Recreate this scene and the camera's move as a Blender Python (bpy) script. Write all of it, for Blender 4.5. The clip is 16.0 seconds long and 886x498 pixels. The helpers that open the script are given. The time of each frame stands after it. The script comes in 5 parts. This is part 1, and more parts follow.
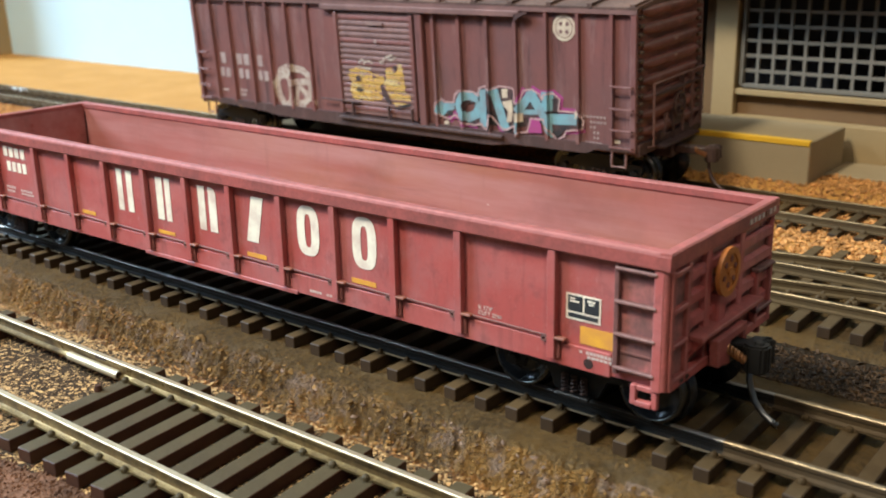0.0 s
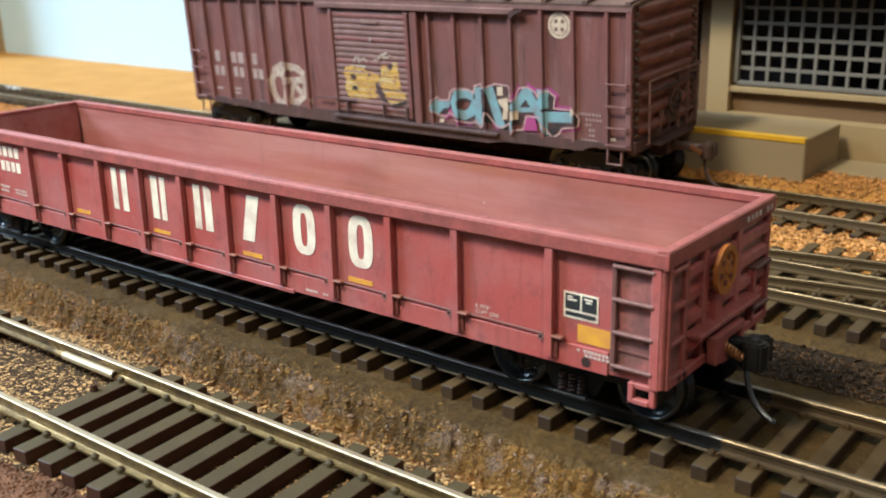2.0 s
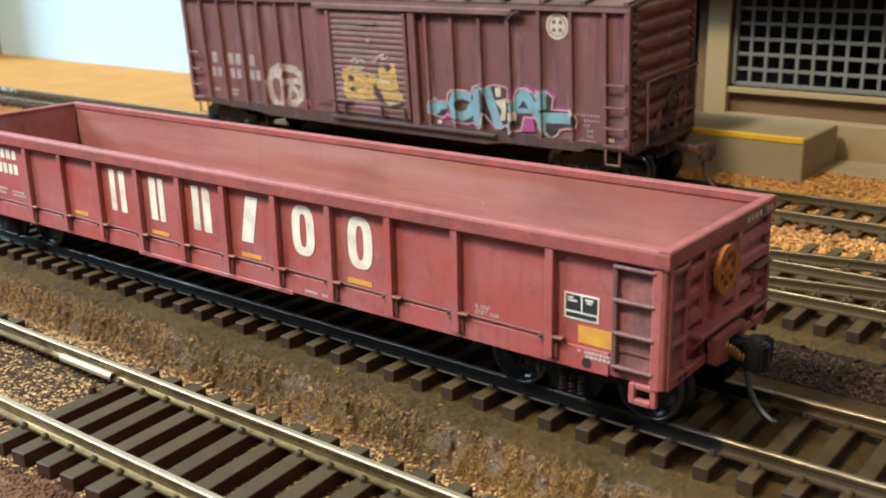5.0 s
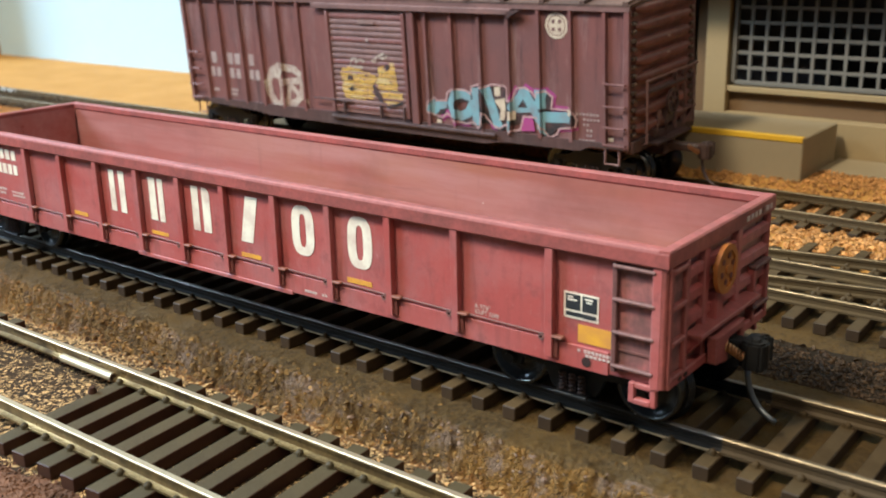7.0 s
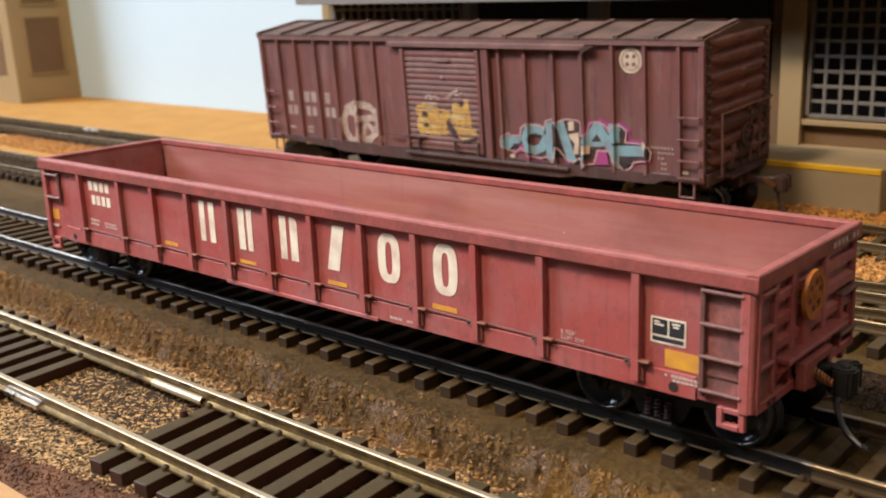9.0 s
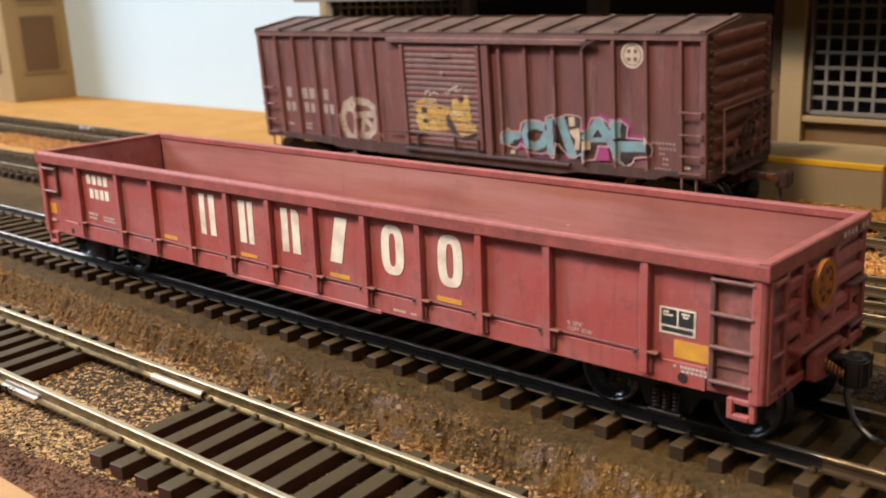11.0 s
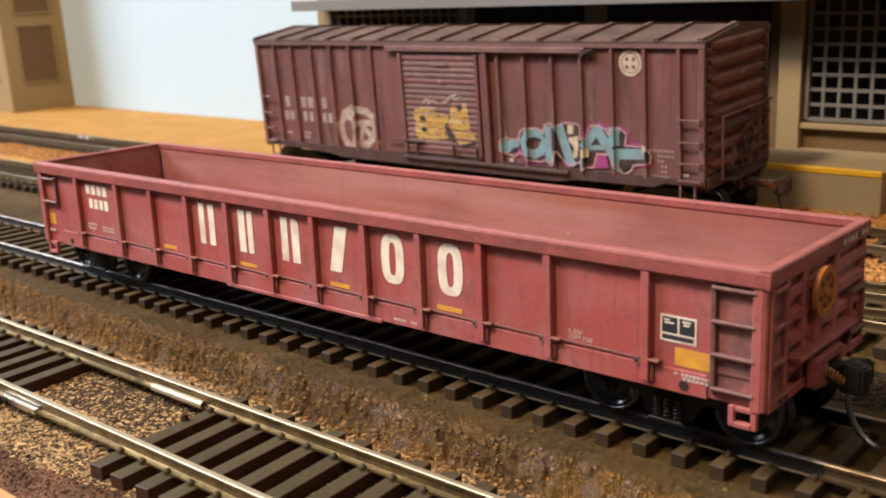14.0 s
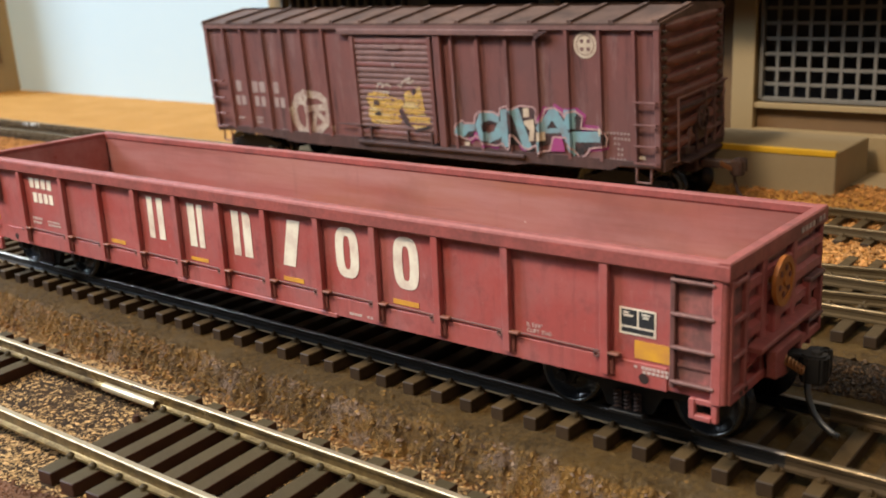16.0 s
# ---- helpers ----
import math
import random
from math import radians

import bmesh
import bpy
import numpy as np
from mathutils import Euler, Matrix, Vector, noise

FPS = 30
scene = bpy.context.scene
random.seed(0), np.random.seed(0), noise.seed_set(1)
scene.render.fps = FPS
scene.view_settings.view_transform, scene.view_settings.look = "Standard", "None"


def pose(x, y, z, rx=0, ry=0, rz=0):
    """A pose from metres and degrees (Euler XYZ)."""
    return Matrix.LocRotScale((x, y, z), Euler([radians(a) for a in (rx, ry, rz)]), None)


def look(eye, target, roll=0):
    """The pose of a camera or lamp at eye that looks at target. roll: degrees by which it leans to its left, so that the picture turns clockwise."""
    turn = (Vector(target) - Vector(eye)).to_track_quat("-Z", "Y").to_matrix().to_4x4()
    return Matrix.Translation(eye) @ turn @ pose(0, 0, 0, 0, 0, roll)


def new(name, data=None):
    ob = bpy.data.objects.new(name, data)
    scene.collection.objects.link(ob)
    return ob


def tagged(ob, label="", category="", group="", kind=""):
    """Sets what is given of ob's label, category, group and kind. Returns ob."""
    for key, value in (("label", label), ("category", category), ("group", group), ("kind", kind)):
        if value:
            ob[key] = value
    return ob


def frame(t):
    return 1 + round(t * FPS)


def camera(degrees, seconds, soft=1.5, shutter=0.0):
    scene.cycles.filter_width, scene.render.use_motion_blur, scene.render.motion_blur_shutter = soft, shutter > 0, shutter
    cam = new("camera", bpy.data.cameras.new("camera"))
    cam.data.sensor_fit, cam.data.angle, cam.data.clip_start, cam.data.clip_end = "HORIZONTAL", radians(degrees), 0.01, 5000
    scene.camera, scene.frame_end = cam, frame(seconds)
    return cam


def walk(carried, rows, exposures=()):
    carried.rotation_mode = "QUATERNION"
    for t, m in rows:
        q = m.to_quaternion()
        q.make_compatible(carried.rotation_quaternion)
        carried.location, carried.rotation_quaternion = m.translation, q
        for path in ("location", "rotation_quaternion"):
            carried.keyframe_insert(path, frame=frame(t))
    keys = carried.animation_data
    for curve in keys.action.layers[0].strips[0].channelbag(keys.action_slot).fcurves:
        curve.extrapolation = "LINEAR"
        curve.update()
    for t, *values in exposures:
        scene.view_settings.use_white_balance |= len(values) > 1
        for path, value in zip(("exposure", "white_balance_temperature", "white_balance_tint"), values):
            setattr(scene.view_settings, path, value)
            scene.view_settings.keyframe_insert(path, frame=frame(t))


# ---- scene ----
# A scale-model railway at its true size (1:87). Lengths below are in millimetres.
MM = 0.001
cam = camera(46.81, 16.0, soft=1.85)
cam.data.dof.use_dof, cam.data.dof.focus_distance, cam.data.dof.aperture_fstop = True, 0.172, 44.0
# seconds, eye in mm, yaw, pitch, roll in degrees
ROWS = [
    (0.0, 138.88, -124.82, 63.43, 38.797, -17.042, -1.033),
    (0.5, 138.54, -124.70, 63.44, 38.663, -17.076, -1.147),
    (1.0, 138.50, -124.82, 63.33, 38.565, -17.101, -1.141),
    (1.5, 138.51, -124.75, 63.41, 38.507, -17.162, -1.076),
    (2.0, 138.40, -124.72, 63.43, 38.481, -17.172, -1.112),
    (2.5, 138.32, -124.99, 63.40, 38.431, -17.135, -1.107),
    (3.0, 138.34, -124.94, 63.42, 38.445, -17.103, -1.195),
    (3.5, 138.10, -124.89, 63.16, 38.371, -17.142, -1.175),
    (4.0, 137.93, -124.76, 63.24, 38.292, -17.147, -1.130),
    (6.5, 137.79, -124.91, 63.18, 38.247, -17.019, -1.175),
    (7.0, 137.84, -124.84, 63.30, 38.243, -17.127, -1.253),
    (7.5, 137.56, -124.78, 63.12, 38.199, -16.978, -1.300),
    (8.0, 137.64, -125.43, 63.21, 38.201, -17.074, -1.290),
    (8.1, 137.64, -125.53, 63.19, 38.248, -17.059, -1.298),
    (8.2, 137.64, -125.81, 63.14, 38.387, -17.013, -1.321),
    (8.3, 137.63, -126.45, 63.03, 38.698, -16.911, -1.373),
    (8.4, 137.62, -127.40, 62.86, 39.163, -16.758, -1.451),
    (8.5, 137.60, -128.61, 62.64, 39.753, -16.565, -1.549),
    (8.6, 137.49, -129.00, 62.55, 40.363, -16.013, -1.718),
    (8.7, 137.39, -129.34, 62.48, 40.895, -15.531, -1.866),
    (8.8, 137.32, -129.59, 62.42, 41.289, -15.175, -1.975),
    (8.9, 137.27, -129.77, 62.38, 41.564, -14.926, -2.051),
    (9.0, 137.24, -129.87, 62.36, 41.722, -14.783, -2.095),
    (11.5, 134.94, -130.20, 60.04, 41.291, -14.551, -1.922),
    (12.0, 135.23, -130.54, 60.04, 41.310, -14.352, -1.918),
    (12.5, 135.05, -130.40, 60.18, 41.321, -14.342, -1.888),
    (13.0, 134.93, -130.38, 60.34, 41.239, -14.400, -1.993),
    (13.5, 135.04, -130.42, 60.43, 41.382, -14.205, -2.149),
    (14.0, 134.92, -130.28, 60.45, 41.243, -14.221, -2.184),
    (14.5, 134.03, -128.75, 60.73, 40.901, -14.472, -2.239),
    (15.0, 133.19, -127.48, 60.85, 39.510, -14.944, -2.445),
    (15.5, 132.93, -127.32, 60.92, 38.893, -15.380, -2.484),
    (16.0, 133.04, -127.28, 61.90, 38.888, -15.571, -2.608),
]
walk(cam, [(t, pose(x * MM, y * MM, z * MM, 90 + pitch, 0, yaw) @ pose(0, 0, 0, 0, 0, roll)) for t, x, y, z, yaw, pitch, roll in ROWS],
     [(0.0, 0.51, 5670, 6), (8.5, 0.47, 5670, 6), (9.0, 0.22, 6480, 20), (13.5, 0.25, 6620, 20), (14.5, 0.25, 6750, 22), (16.0, 0.21, 6400, 15)])

# ---- light: unseen sources, all added: window daylight from the left, warm lamps in front and right ----
world = bpy.data.worlds.new("room_world")
scene.world = world
world.use_nodes = True
world.node_tree.nodes["Background"].inputs[0].default_value = (0.9, 0.95, 1.0, 1)
world.node_tree.nodes["Background"].inputs[1].default_value = 0.055
scene.view_settings.exposure = 0.0


def area_lamp(name, eye, target, w, h, watts, colour):
    data = bpy.data.lights.new(name, "AREA")
    data.shape, data.size, data.size_y, data.energy, data.color = "RECTANGLE", w, h, watts, colour
    ob = new(name, data)
    ob.matrix_world = look(eye, target)
    return ob


area_lamp("window_light", (-1.5, -0.68, 1.08), (0, 0, 0), 0.75, 0.75, 48, (0.74, 0.88, 1.0))
area_lamp("layout_lamp", (-0.2, -0.5, 0.88), (0, 0, 0), 0.16, 0.16, 9.4, (1.0, 0.85, 0.63))
# warm fill added from the right to brighten the end faces of wagons and platform
area_lamp("ceiling_lamp", (0.62, -0.7, 1.14), (0, 0, 0), 0.2, 0.2, 3.7, (1.0, 0.8, 0.57))

# ---- materials ----
def nodes_of(name):
    m = bpy.data.materials.new(name)
    m.use_nodes = True
    nt = m.node_tree
    return m, nt, nt.nodes, nt.links, nt.nodes["Principled BSDF"]


def noise_node(nt, scale, detail=4, rough=0.6, stretch=(1, 1, 1), source="Object"):
    tc, mp, nz = (nt.nodes.new(k) for k in ("ShaderNodeTexCoord", "ShaderNodeMapping", "ShaderNodeTexNoise"))
    mp.inputs["Scale"].default_value = stretch
    nz.inputs["Scale"].default_value, nz.inputs["Detail"].default_value, nz.inputs["Roughness"].default_value = scale, detail, rough
    nt.links.new(tc.outputs[source], mp.inputs[0])
    nt.links.new(mp.outputs[0], nz.inputs["Vector"])
    return nz.outputs["Fac"]


def ramp(nt, fac, lo, hi, c0, c1):
    r = nt.nodes.new("ShaderNodeValToRGB")
    r.color_ramp.elements[0].position, r.color_ramp.elements[1].position = lo, hi
    r.color_ramp.elements[0].color, r.color_ramp.elements[1].color = (*c0, 1), (*c1, 1)
    nt.links.new(fac, r.inputs[0])
    return r.outputs[0]


def mix(nt, fac, a, b, mode="MIX"):
    x = nt.nodes.new("ShaderNodeMix")
    x.data_type, x.blend_type = "RGBA", mode
    for sock, v in ((x.inputs[0], fac), (x.inputs[6], a), (x.inputs[7], b)):
        if isinstance(v, (int, float)):
            sock.default_value = v
        elif isinstance(v, tuple):
            sock.default_value = (*v, 1)
        else:
            nt.links.new(v, sock)
    return x.outputs[2]


def surface(name, base, dark, rough=0.6, metal=0.0, fine=2500, coarse=120, amount=0.5, bump=0.00005, streak=None, spec=0.4, vary=0.0, island=False):
    """Base colour with coarse stains and fine grain, roughness that follows them, and fine relief."""
    m, nt, nd, ln, bs = nodes_of(name)
    big, small = noise_node(nt, coarse, 5, 0.65), noise_node(nt, fine, 3, 0.6)
    col = mix(nt, ramp(nt, big, 0.35, 0.75, (0, 0, 0), (amount,) * 3), base, dark)
    col = mix(nt, ramp(nt, small, 0.4, 0.8, (0, 0, 0), (amount * 0.6,) * 3), col, dark)
    if streak:
        col = mix(nt, ramp(nt, noise_node(nt, 420, 4, 0.7, (1, 1, 0.12)), 0.5, 0.75, (0, 0, 0), (streak[3],) * 3), col, tuple(streak[:3]))
    if vary:
        src = nd.new("ShaderNodeNewGeometry").outputs["Random Per Island"] if island else nd.new("ShaderNodeObjectInfo").outputs["Random"]
        col = mix(nt, 1.0, col, ramp(nt, src, 0, 1, (1 - vary,) * 3, (1 + vary * 0.6,) * 3), "MULTIPLY")
    ln.new(col, bs.inputs["Base Color"])
    ln.new(ramp(nt, big, 0.3, 0.8, (max(rough - 0.1, 0.02),) * 3, (min(rough + 0.15, 1),) * 3), bs.inputs["Roughness"])
    bs.inputs["Metallic"].default_value = metal
    bs.inputs["Specular IOR Level"].default_value = spec
    if bump:
        b = nd.new("ShaderNodeBump")
        b.inputs["Distance"].default_value, b.inputs["Strength"].default_value = bump, 0.8
        ln.new(small, b.inputs["Height"])
        ln.new(b.outputs[0], bs.inputs["Normal"])
    return m


def worn_paint(name, colour, under, wear=0.45, lo=0.56, cover=0.5):
    """Decal paint with small worn spots where the colour underneath shows."""
    m, nt, nd, ln, bs = nodes_of(name)
    f = ramp(nt, noise_node(nt, 1300, 6, 0.75), lo, lo + 0.16, (0, 0, 0), (wear,) * 3)
    g = ramp(nt, noise_node(nt, 250, 4, 0.6), 0.4, 0.75, (0, 0, 0), (cover,) * 3)
    ln.new(mix(nt, g, mix(nt, f, colour, under), under), bs.inputs["Base Color"])
    bs.inputs["Roughness"].default_value = 0.6
    return m


RED = (0.36, 0.1, 0.09)


def faded_red(name, base, pale, dark):
    """Old red paint: pale chalky clouds, brown grime blotches and thin rain streaks."""
    m, nt, nd, ln, bs = nodes_of(name)
    cloud, blot = noise_node(nt, 55, 5, 0.6, (1, 1, 1.6)), noise_node(nt, 190, 6, 0.7)
    streak, fine = noise_node(nt, 500, 4, 0.7, (1, 1, 0.1)), noise_node(nt, 2200, 3, 0.6)
    film, scuff = noise_node(nt, 85, 6, 0.7, (1, 1, 0.55)), noise_node(nt, 1100, 5, 0.75, (1, 1, 0.3))
    col = mix(nt, ramp(nt, cloud, 0.42, 0.68, (0, 0, 0), (0.75,) * 3), base, pale)
    col = mix(nt, ramp(nt, film, 0.5, 0.66, (0, 0, 0), (0.55,) * 3), col, (0.33, 0.132, 0.129))
    col = mix(nt, ramp(nt, scuff, 0.6, 0.72, (0, 0, 0), (0.45,) * 3), col, (0.5, 0.24, 0.22))
    col = mix(nt, ramp(nt, blot, 0.55, 0.75, (0, 0, 0), (0.65,) * 3), col, dark)
    col = mix(nt, ramp(nt, streak, 0.54, 0.72, (0, 0, 0), (0.5,) * 3), col, dark)
    col = mix(nt, ramp(nt, fine, 0.5, 0.8, (0, 0, 0), (0.2,) * 3), col, dark)
    ln.new(col, bs.inputs["Base Color"])
    ln.new(ramp(nt, blot, 0.3, 0.75, (0.42,) * 3, (0.68,) * 3), bs.inputs["Roughness"])
    b = nd.new("ShaderNodeBump")
    b.inputs["Distance"].default_value, b.inputs["Strength"].default_value = 0.00003, 0.7
    ln.new(fine, b.inputs["Height"])
    ln.new(b.outputs[0], bs.inputs["Normal"])
    return m


M_RED = faded_red("faded_red_paint", (0.385, 0.077, 0.067), (0.455, 0.155, 0.143), (0.15, 0.046, 0.041))


def dusty_inside(name, base, dust, rust, grime):
    """Wagon interior: long dusty smears along the walls, rusty patches, grime runs and a satin sheen."""
    m, nt, nd, ln, bs = nodes_of(name)
    smear, streak = noise_node(nt, 120, 6, 0.7, (0.1, 1, 1)), noise_node(nt, 420, 5, 0.7, (0.07, 1, 1))
    patch, cloud, fine = noise_node(nt, 14, 4, 0.6, (1, 1, 2.5)), noise_node(nt, 40, 5, 0.65), noise_node(nt, 2600, 3, 0.6)
    runs = noise_node(nt, 260, 5, 0.7, (1, 1, 0.12))
    col = mix(nt, ramp(nt, patch, 0.42, 0.62, (0, 0, 0), (0.8,) * 3), base, rust)
    # pale dust smears also carry some of the walls' grey reflection as colour
    col = mix(nt, ramp(nt, smear, 0.42, 0.66, (0, 0, 0), (0.75,) * 3), col, dust)
    col = mix(nt, ramp(nt, cloud, 0.5, 0.72, (0, 0, 0), (0.55,) * 3), col, grime)
    col = mix(nt, ramp(nt, streak, 0.56, 0.7, (0, 0, 0), (0.4,) * 3), col, grime)
    col = mix(nt, ramp(nt, runs, 0.58, 0.74, (0, 0, 0), (0.4,) * 3), col, grime)
    col = mix(nt, ramp(nt, fine, 0.55, 0.8, (0, 0, 0), (0.2,) * 3), col, rust)
    ln.new(col, bs.inputs["Base Color"])
    ln.new(ramp(nt, smear, 0.3, 0.7, (0.24,) * 3, (0.46,) * 3), bs.inputs["Roughness"])
    bs.inputs["Specular IOR Level"].default_value = 0.6
    b = nd.new("ShaderNodeBump")
    b.inputs["Distance"].default_value, b.inputs["Strength"].default_value = 0.00003, 0.6
    ln.new(fine, b.inputs["Height"])
    ln.new(b.outputs[0], bs.inputs["Normal"])
    return m


M_RED_IN = dusty_inside("dusty_red_paint", (0.34, 0.118, 0.1), (0.44, 0.225, 0.205), (0.36, 0.155, 0.085), (0.2, 0.085, 0.07))
M_RED_RUB = surface("rubbed_red_paint", (0.4, 0.102, 0.089), (0.125, 0.048, 0.04), 0.5, 0, 1500, 170, 0.75, 0.00002)
M_RED_EDGE = surface("edge_rubbed_red", (0.42, 0.145, 0.13), (0.25, 0.08, 0.07), 0.5, 0, 1500, 300, 0.8, 0.00002)
M_GRIME = surface("grimy_red_metal", (0.19, 0.08, 0.07), (0.065, 0.034, 0.03), 0.6, 0, 1500, 200, 0.7, 0.00003)
M_GRIME_BACK = surface("grimy_ladder_backing", (0.44, 0.15, 0.135), (0.09, 0.058, 0.052), 0.6, 0, 900, 230, 1.0, 0.00003, (0.08, 0.055, 0.047, 0.7))
M_FOOT_RED = surface("shade_dark_red", (0.2, 0.06, 0.05), (0.1, 0.035, 0.03), 0.6, 0, 1500, 200, 0.6)
# colour of flat patches that stand in for the dark depth of holes
M_DARK_HOLE = surface("painted_hole_dark", (0.05, 0.022, 0.018), (0.02, 0.012, 0.01), 0.7, 0, 1500, 200, 0.6)
M_RUST = surface("rusty_bracket", (0.1, 0.055, 0.04), (0.05, 0.03, 0.024), 0.6, 0, 1500, 200, 0.6)
BROWN = (0.2, 0.079, 0.07)


def streaked_brown(name, base, dark, pale):
    """Old brown wagon paint: grime clouds, dark runs and pale chalky runs down the sheets."""
    m, nt, nd, ln, bs = nodes_of(name)
    cloud, fine = noise_node(nt, 38, 5, 0.65, (1, 1, 0.7)), noise_node(nt, 1500, 3, 0.6)
    runs, chalk = noise_node(nt, 330, 5, 0.7, (1, 1, 0.1)), noise_node(nt, 210, 5, 0.75, (1, 1, 0.16))
    col = mix(nt, ramp(nt, cloud, 0.42, 0.66, (0, 0, 0), (0.65,) * 3), base, dark)
    col = mix(nt, ramp(nt, runs, 0.54, 0.7, (0, 0, 0), (0.7,) * 3), col, (0.05, 0.026, 0.025))
    col = mix(nt, ramp(nt, chalk, 0.53, 0.74, (0, 0, 0), (0.75,) * 3), col, pale)
    col = mix(nt, ramp(nt, fine, 0.5, 0.8, (0, 0, 0), (0.3,) * 3), col, dark)
    ln.new(col, bs.inputs["Base Color"])
    ln.new(ramp(nt, cloud, 0.3, 0.75, (0.34,) * 3, (0.6,) * 3), bs.inputs["Roughness"])
    b = nd.new("ShaderNodeBump")
    b.inputs["Distance"].default_value, b.inputs["Strength"].default_value = 0.00003, 0.7
    ln.new(fine, b.inputs["Height"])
    ln.new(b.outputs[0], bs.inputs["Normal"])
    return m


M_BROWN = streaked_brown("weathered_brown_paint", BROWN, (0.112, 0.056, 0.053), (0.28, 0.174, 0.163))
M_BROWN_DK = surface("dark_brown_metal", (0.085, 0.043, 0.039), (0.032, 0.02, 0.018), 0.6, 0, 1500, 90, 0.7, 0.00003, (0.16, 0.1, 0.09, 0.4))
M_BROWN_RUB = surface("rubbed_brown_paint", (0.235, 0.126, 0.11), (0.085, 0.043, 0.039), 0.6, 0, 1500, 120, 0.75)
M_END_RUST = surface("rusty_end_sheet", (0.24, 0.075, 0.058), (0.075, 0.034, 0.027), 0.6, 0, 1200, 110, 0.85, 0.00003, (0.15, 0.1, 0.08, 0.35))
M_NUB = surface("grimy_rivet_strip", (0.15, 0.095, 0.068), (0.045, 0.028, 0.022), 0.6, 0, 1500, 150, 0.8)
M_GRIME_EDGE = surface("worn_grimy_edge", (0.23, 0.108, 0.094), (0.09, 0.048, 0.042), 0.55, 0, 1500, 300, 0.8)
M_ROOF = surface("dusty_roof_metal", (0.165, 0.09, 0.066), (0.045, 0.026, 0.021), 0.6, 0, 1200, 75, 1.0, 0.00005)
M_WHITE = worn_paint("worn_cream_decal", (0.86, 0.79, 0.63), RED, 0.22)
M_PALE = worn_paint("faded_white_decal", (0.37, 0.29, 0.265), BROWN, 0.8)
M_PALE_DIM = worn_paint("very_faded_decal", (0.26, 0.17, 0.15), BROWN, 0.8)
M_DIM_WHITE = worn_paint("thin_white_lettering", (0.6, 0.5, 0.44), RED, 0.5)
M_YEL = worn_paint("worn_yellow_decal", (0.72, 0.36, 0.03), RED, 0.3)
M_BLACK_DECAL = worn_paint("black_decal", (0.02, 0.022, 0.025), (0.05, 0.05, 0.05), 0.3)
M_TEAL = worn_paint("teal_spray_paint", (0.185, 0.355, 0.4), BROWN, 0.5)
M_INK = worn_paint("dark_spray_paint", (0.02, 0.02, 0.022), BROWN, 0.4)
M_MAG = worn_paint("magenta_spray_paint", (0.34, 0.045, 0.2), BROWN, 0.6)
M_CREAM = worn_paint("cream_spray_paint", (0.6, 0.5, 0.36), BROWN, 0.5)
M_GOLD = worn_paint("yellow_spray_paint", (0.68, 0.42, 0.08), BROWN, 0.6)
M_GOLD_PALE = worn_paint("pale_yellow_spray_paint", (0.66, 0.5, 0.2), BROWN, 0.8)
M_PINK = worn_paint("pale_pink_outline", (0.5, 0.33, 0.32), BROWN, 0.7)
M_HAZE = worn_paint("thin_white_spray", (0.5, 0.43, 0.35), BROWN, 0.9, 0.47, 0.55)
M_RUSTY_COUPLER = surface("brown_coupler", (0.07, 0.04, 0.032), (0.03, 0.02, 0.018), 0.5, 0, 1500, 200, 0.6)
M_ORANGE = surface("orange_plastic", (0.5, 0.17, 0.03), (0.25, 0.08, 0.02), 0.5, 0, 1500, 300, 0.5)
M_BLACK = surface("black_plastic", (0.012, 0.012, 0.012), (0.022, 0.019, 0.017), 0.45, 0, 1500, 300, 0.5, 0.00005, None, 0.25)
M_WORN_BLACK = surface("worn_black_edge", (0.11, 0.11, 0.105), (0.03, 0.03, 0.03), 0.35, 0.6, 1500, 300, 0.7)
M_WHEEL = surface("blackened_wheel_steel", (0.014, 0.014, 0.016), (0.008, 0.008, 0.008), 0.18, 0.0, 1500, 200, 0.4, 0.00002, None, 0.45)
M_TREAD = surface("bright_wheel_rim", (0.1, 0.097, 0.09), (0.05, 0.05, 0.048), 0.3, 1.0, 1500, 200, 0.4)
M_WIRE = surface("steel_wire", (0.24, 0.24, 0.24), (0.11, 0.11, 0.11), 0.32, 1.0, 1500, 200, 0.4)
M_COPPER = surface("copper_spring", (0.55, 0.27, 0.12), (0.3, 0.13, 0.05), 0.36, 1.0, 1500, 200, 0.3)
M_RAIL = surface("nickel_silver_rail", (0.42, 0.31, 0.13), (0.09, 0.06, 0.028), 0.38, 0.8, 2500, 190, 1.0, 0.00002)
M_RAIL_DULL = surface("tarnished_rail", (0.125, 0.084, 0.038), (0.06, 0.04, 0.02), 0.5, 0.4, 900, 90, 0.6, 0.00001)
M_RAIL_DARK = surface("dark_rail", (0.02, 0.019, 0.018), (0.045, 0.036, 0.026), 0.42, 0, 900, 90, 0.5, 0.00001, None, 0.25)
M_RAIL_WEB = surface("brassy_rail_web", (0.27, 0.185, 0.075), (0.04, 0.026, 0.015), 0.34, 0.5, 1500, 170, 1.0, 0.00003)
M_RAIL_BROWN = surface("brown_rail", (0.085, 0.058, 0.03), (0.045, 0.03, 0.016), 0.5, 0.1, 1500, 110, 0.6, 0.00001)
M_HEAD_BROWN = surface("rubbed_brown_rail_head", (0.27, 0.205, 0.125), (0.13, 0.093, 0.055), 0.5, 0.8, 2500, 200, 0.6, 0.00001)
M_CLIP = surface("rusty_red_clip", (0.27, 0.1, 0.062), (0.13, 0.05, 0.035), 0.6, 0, 1500, 200, 0.6)
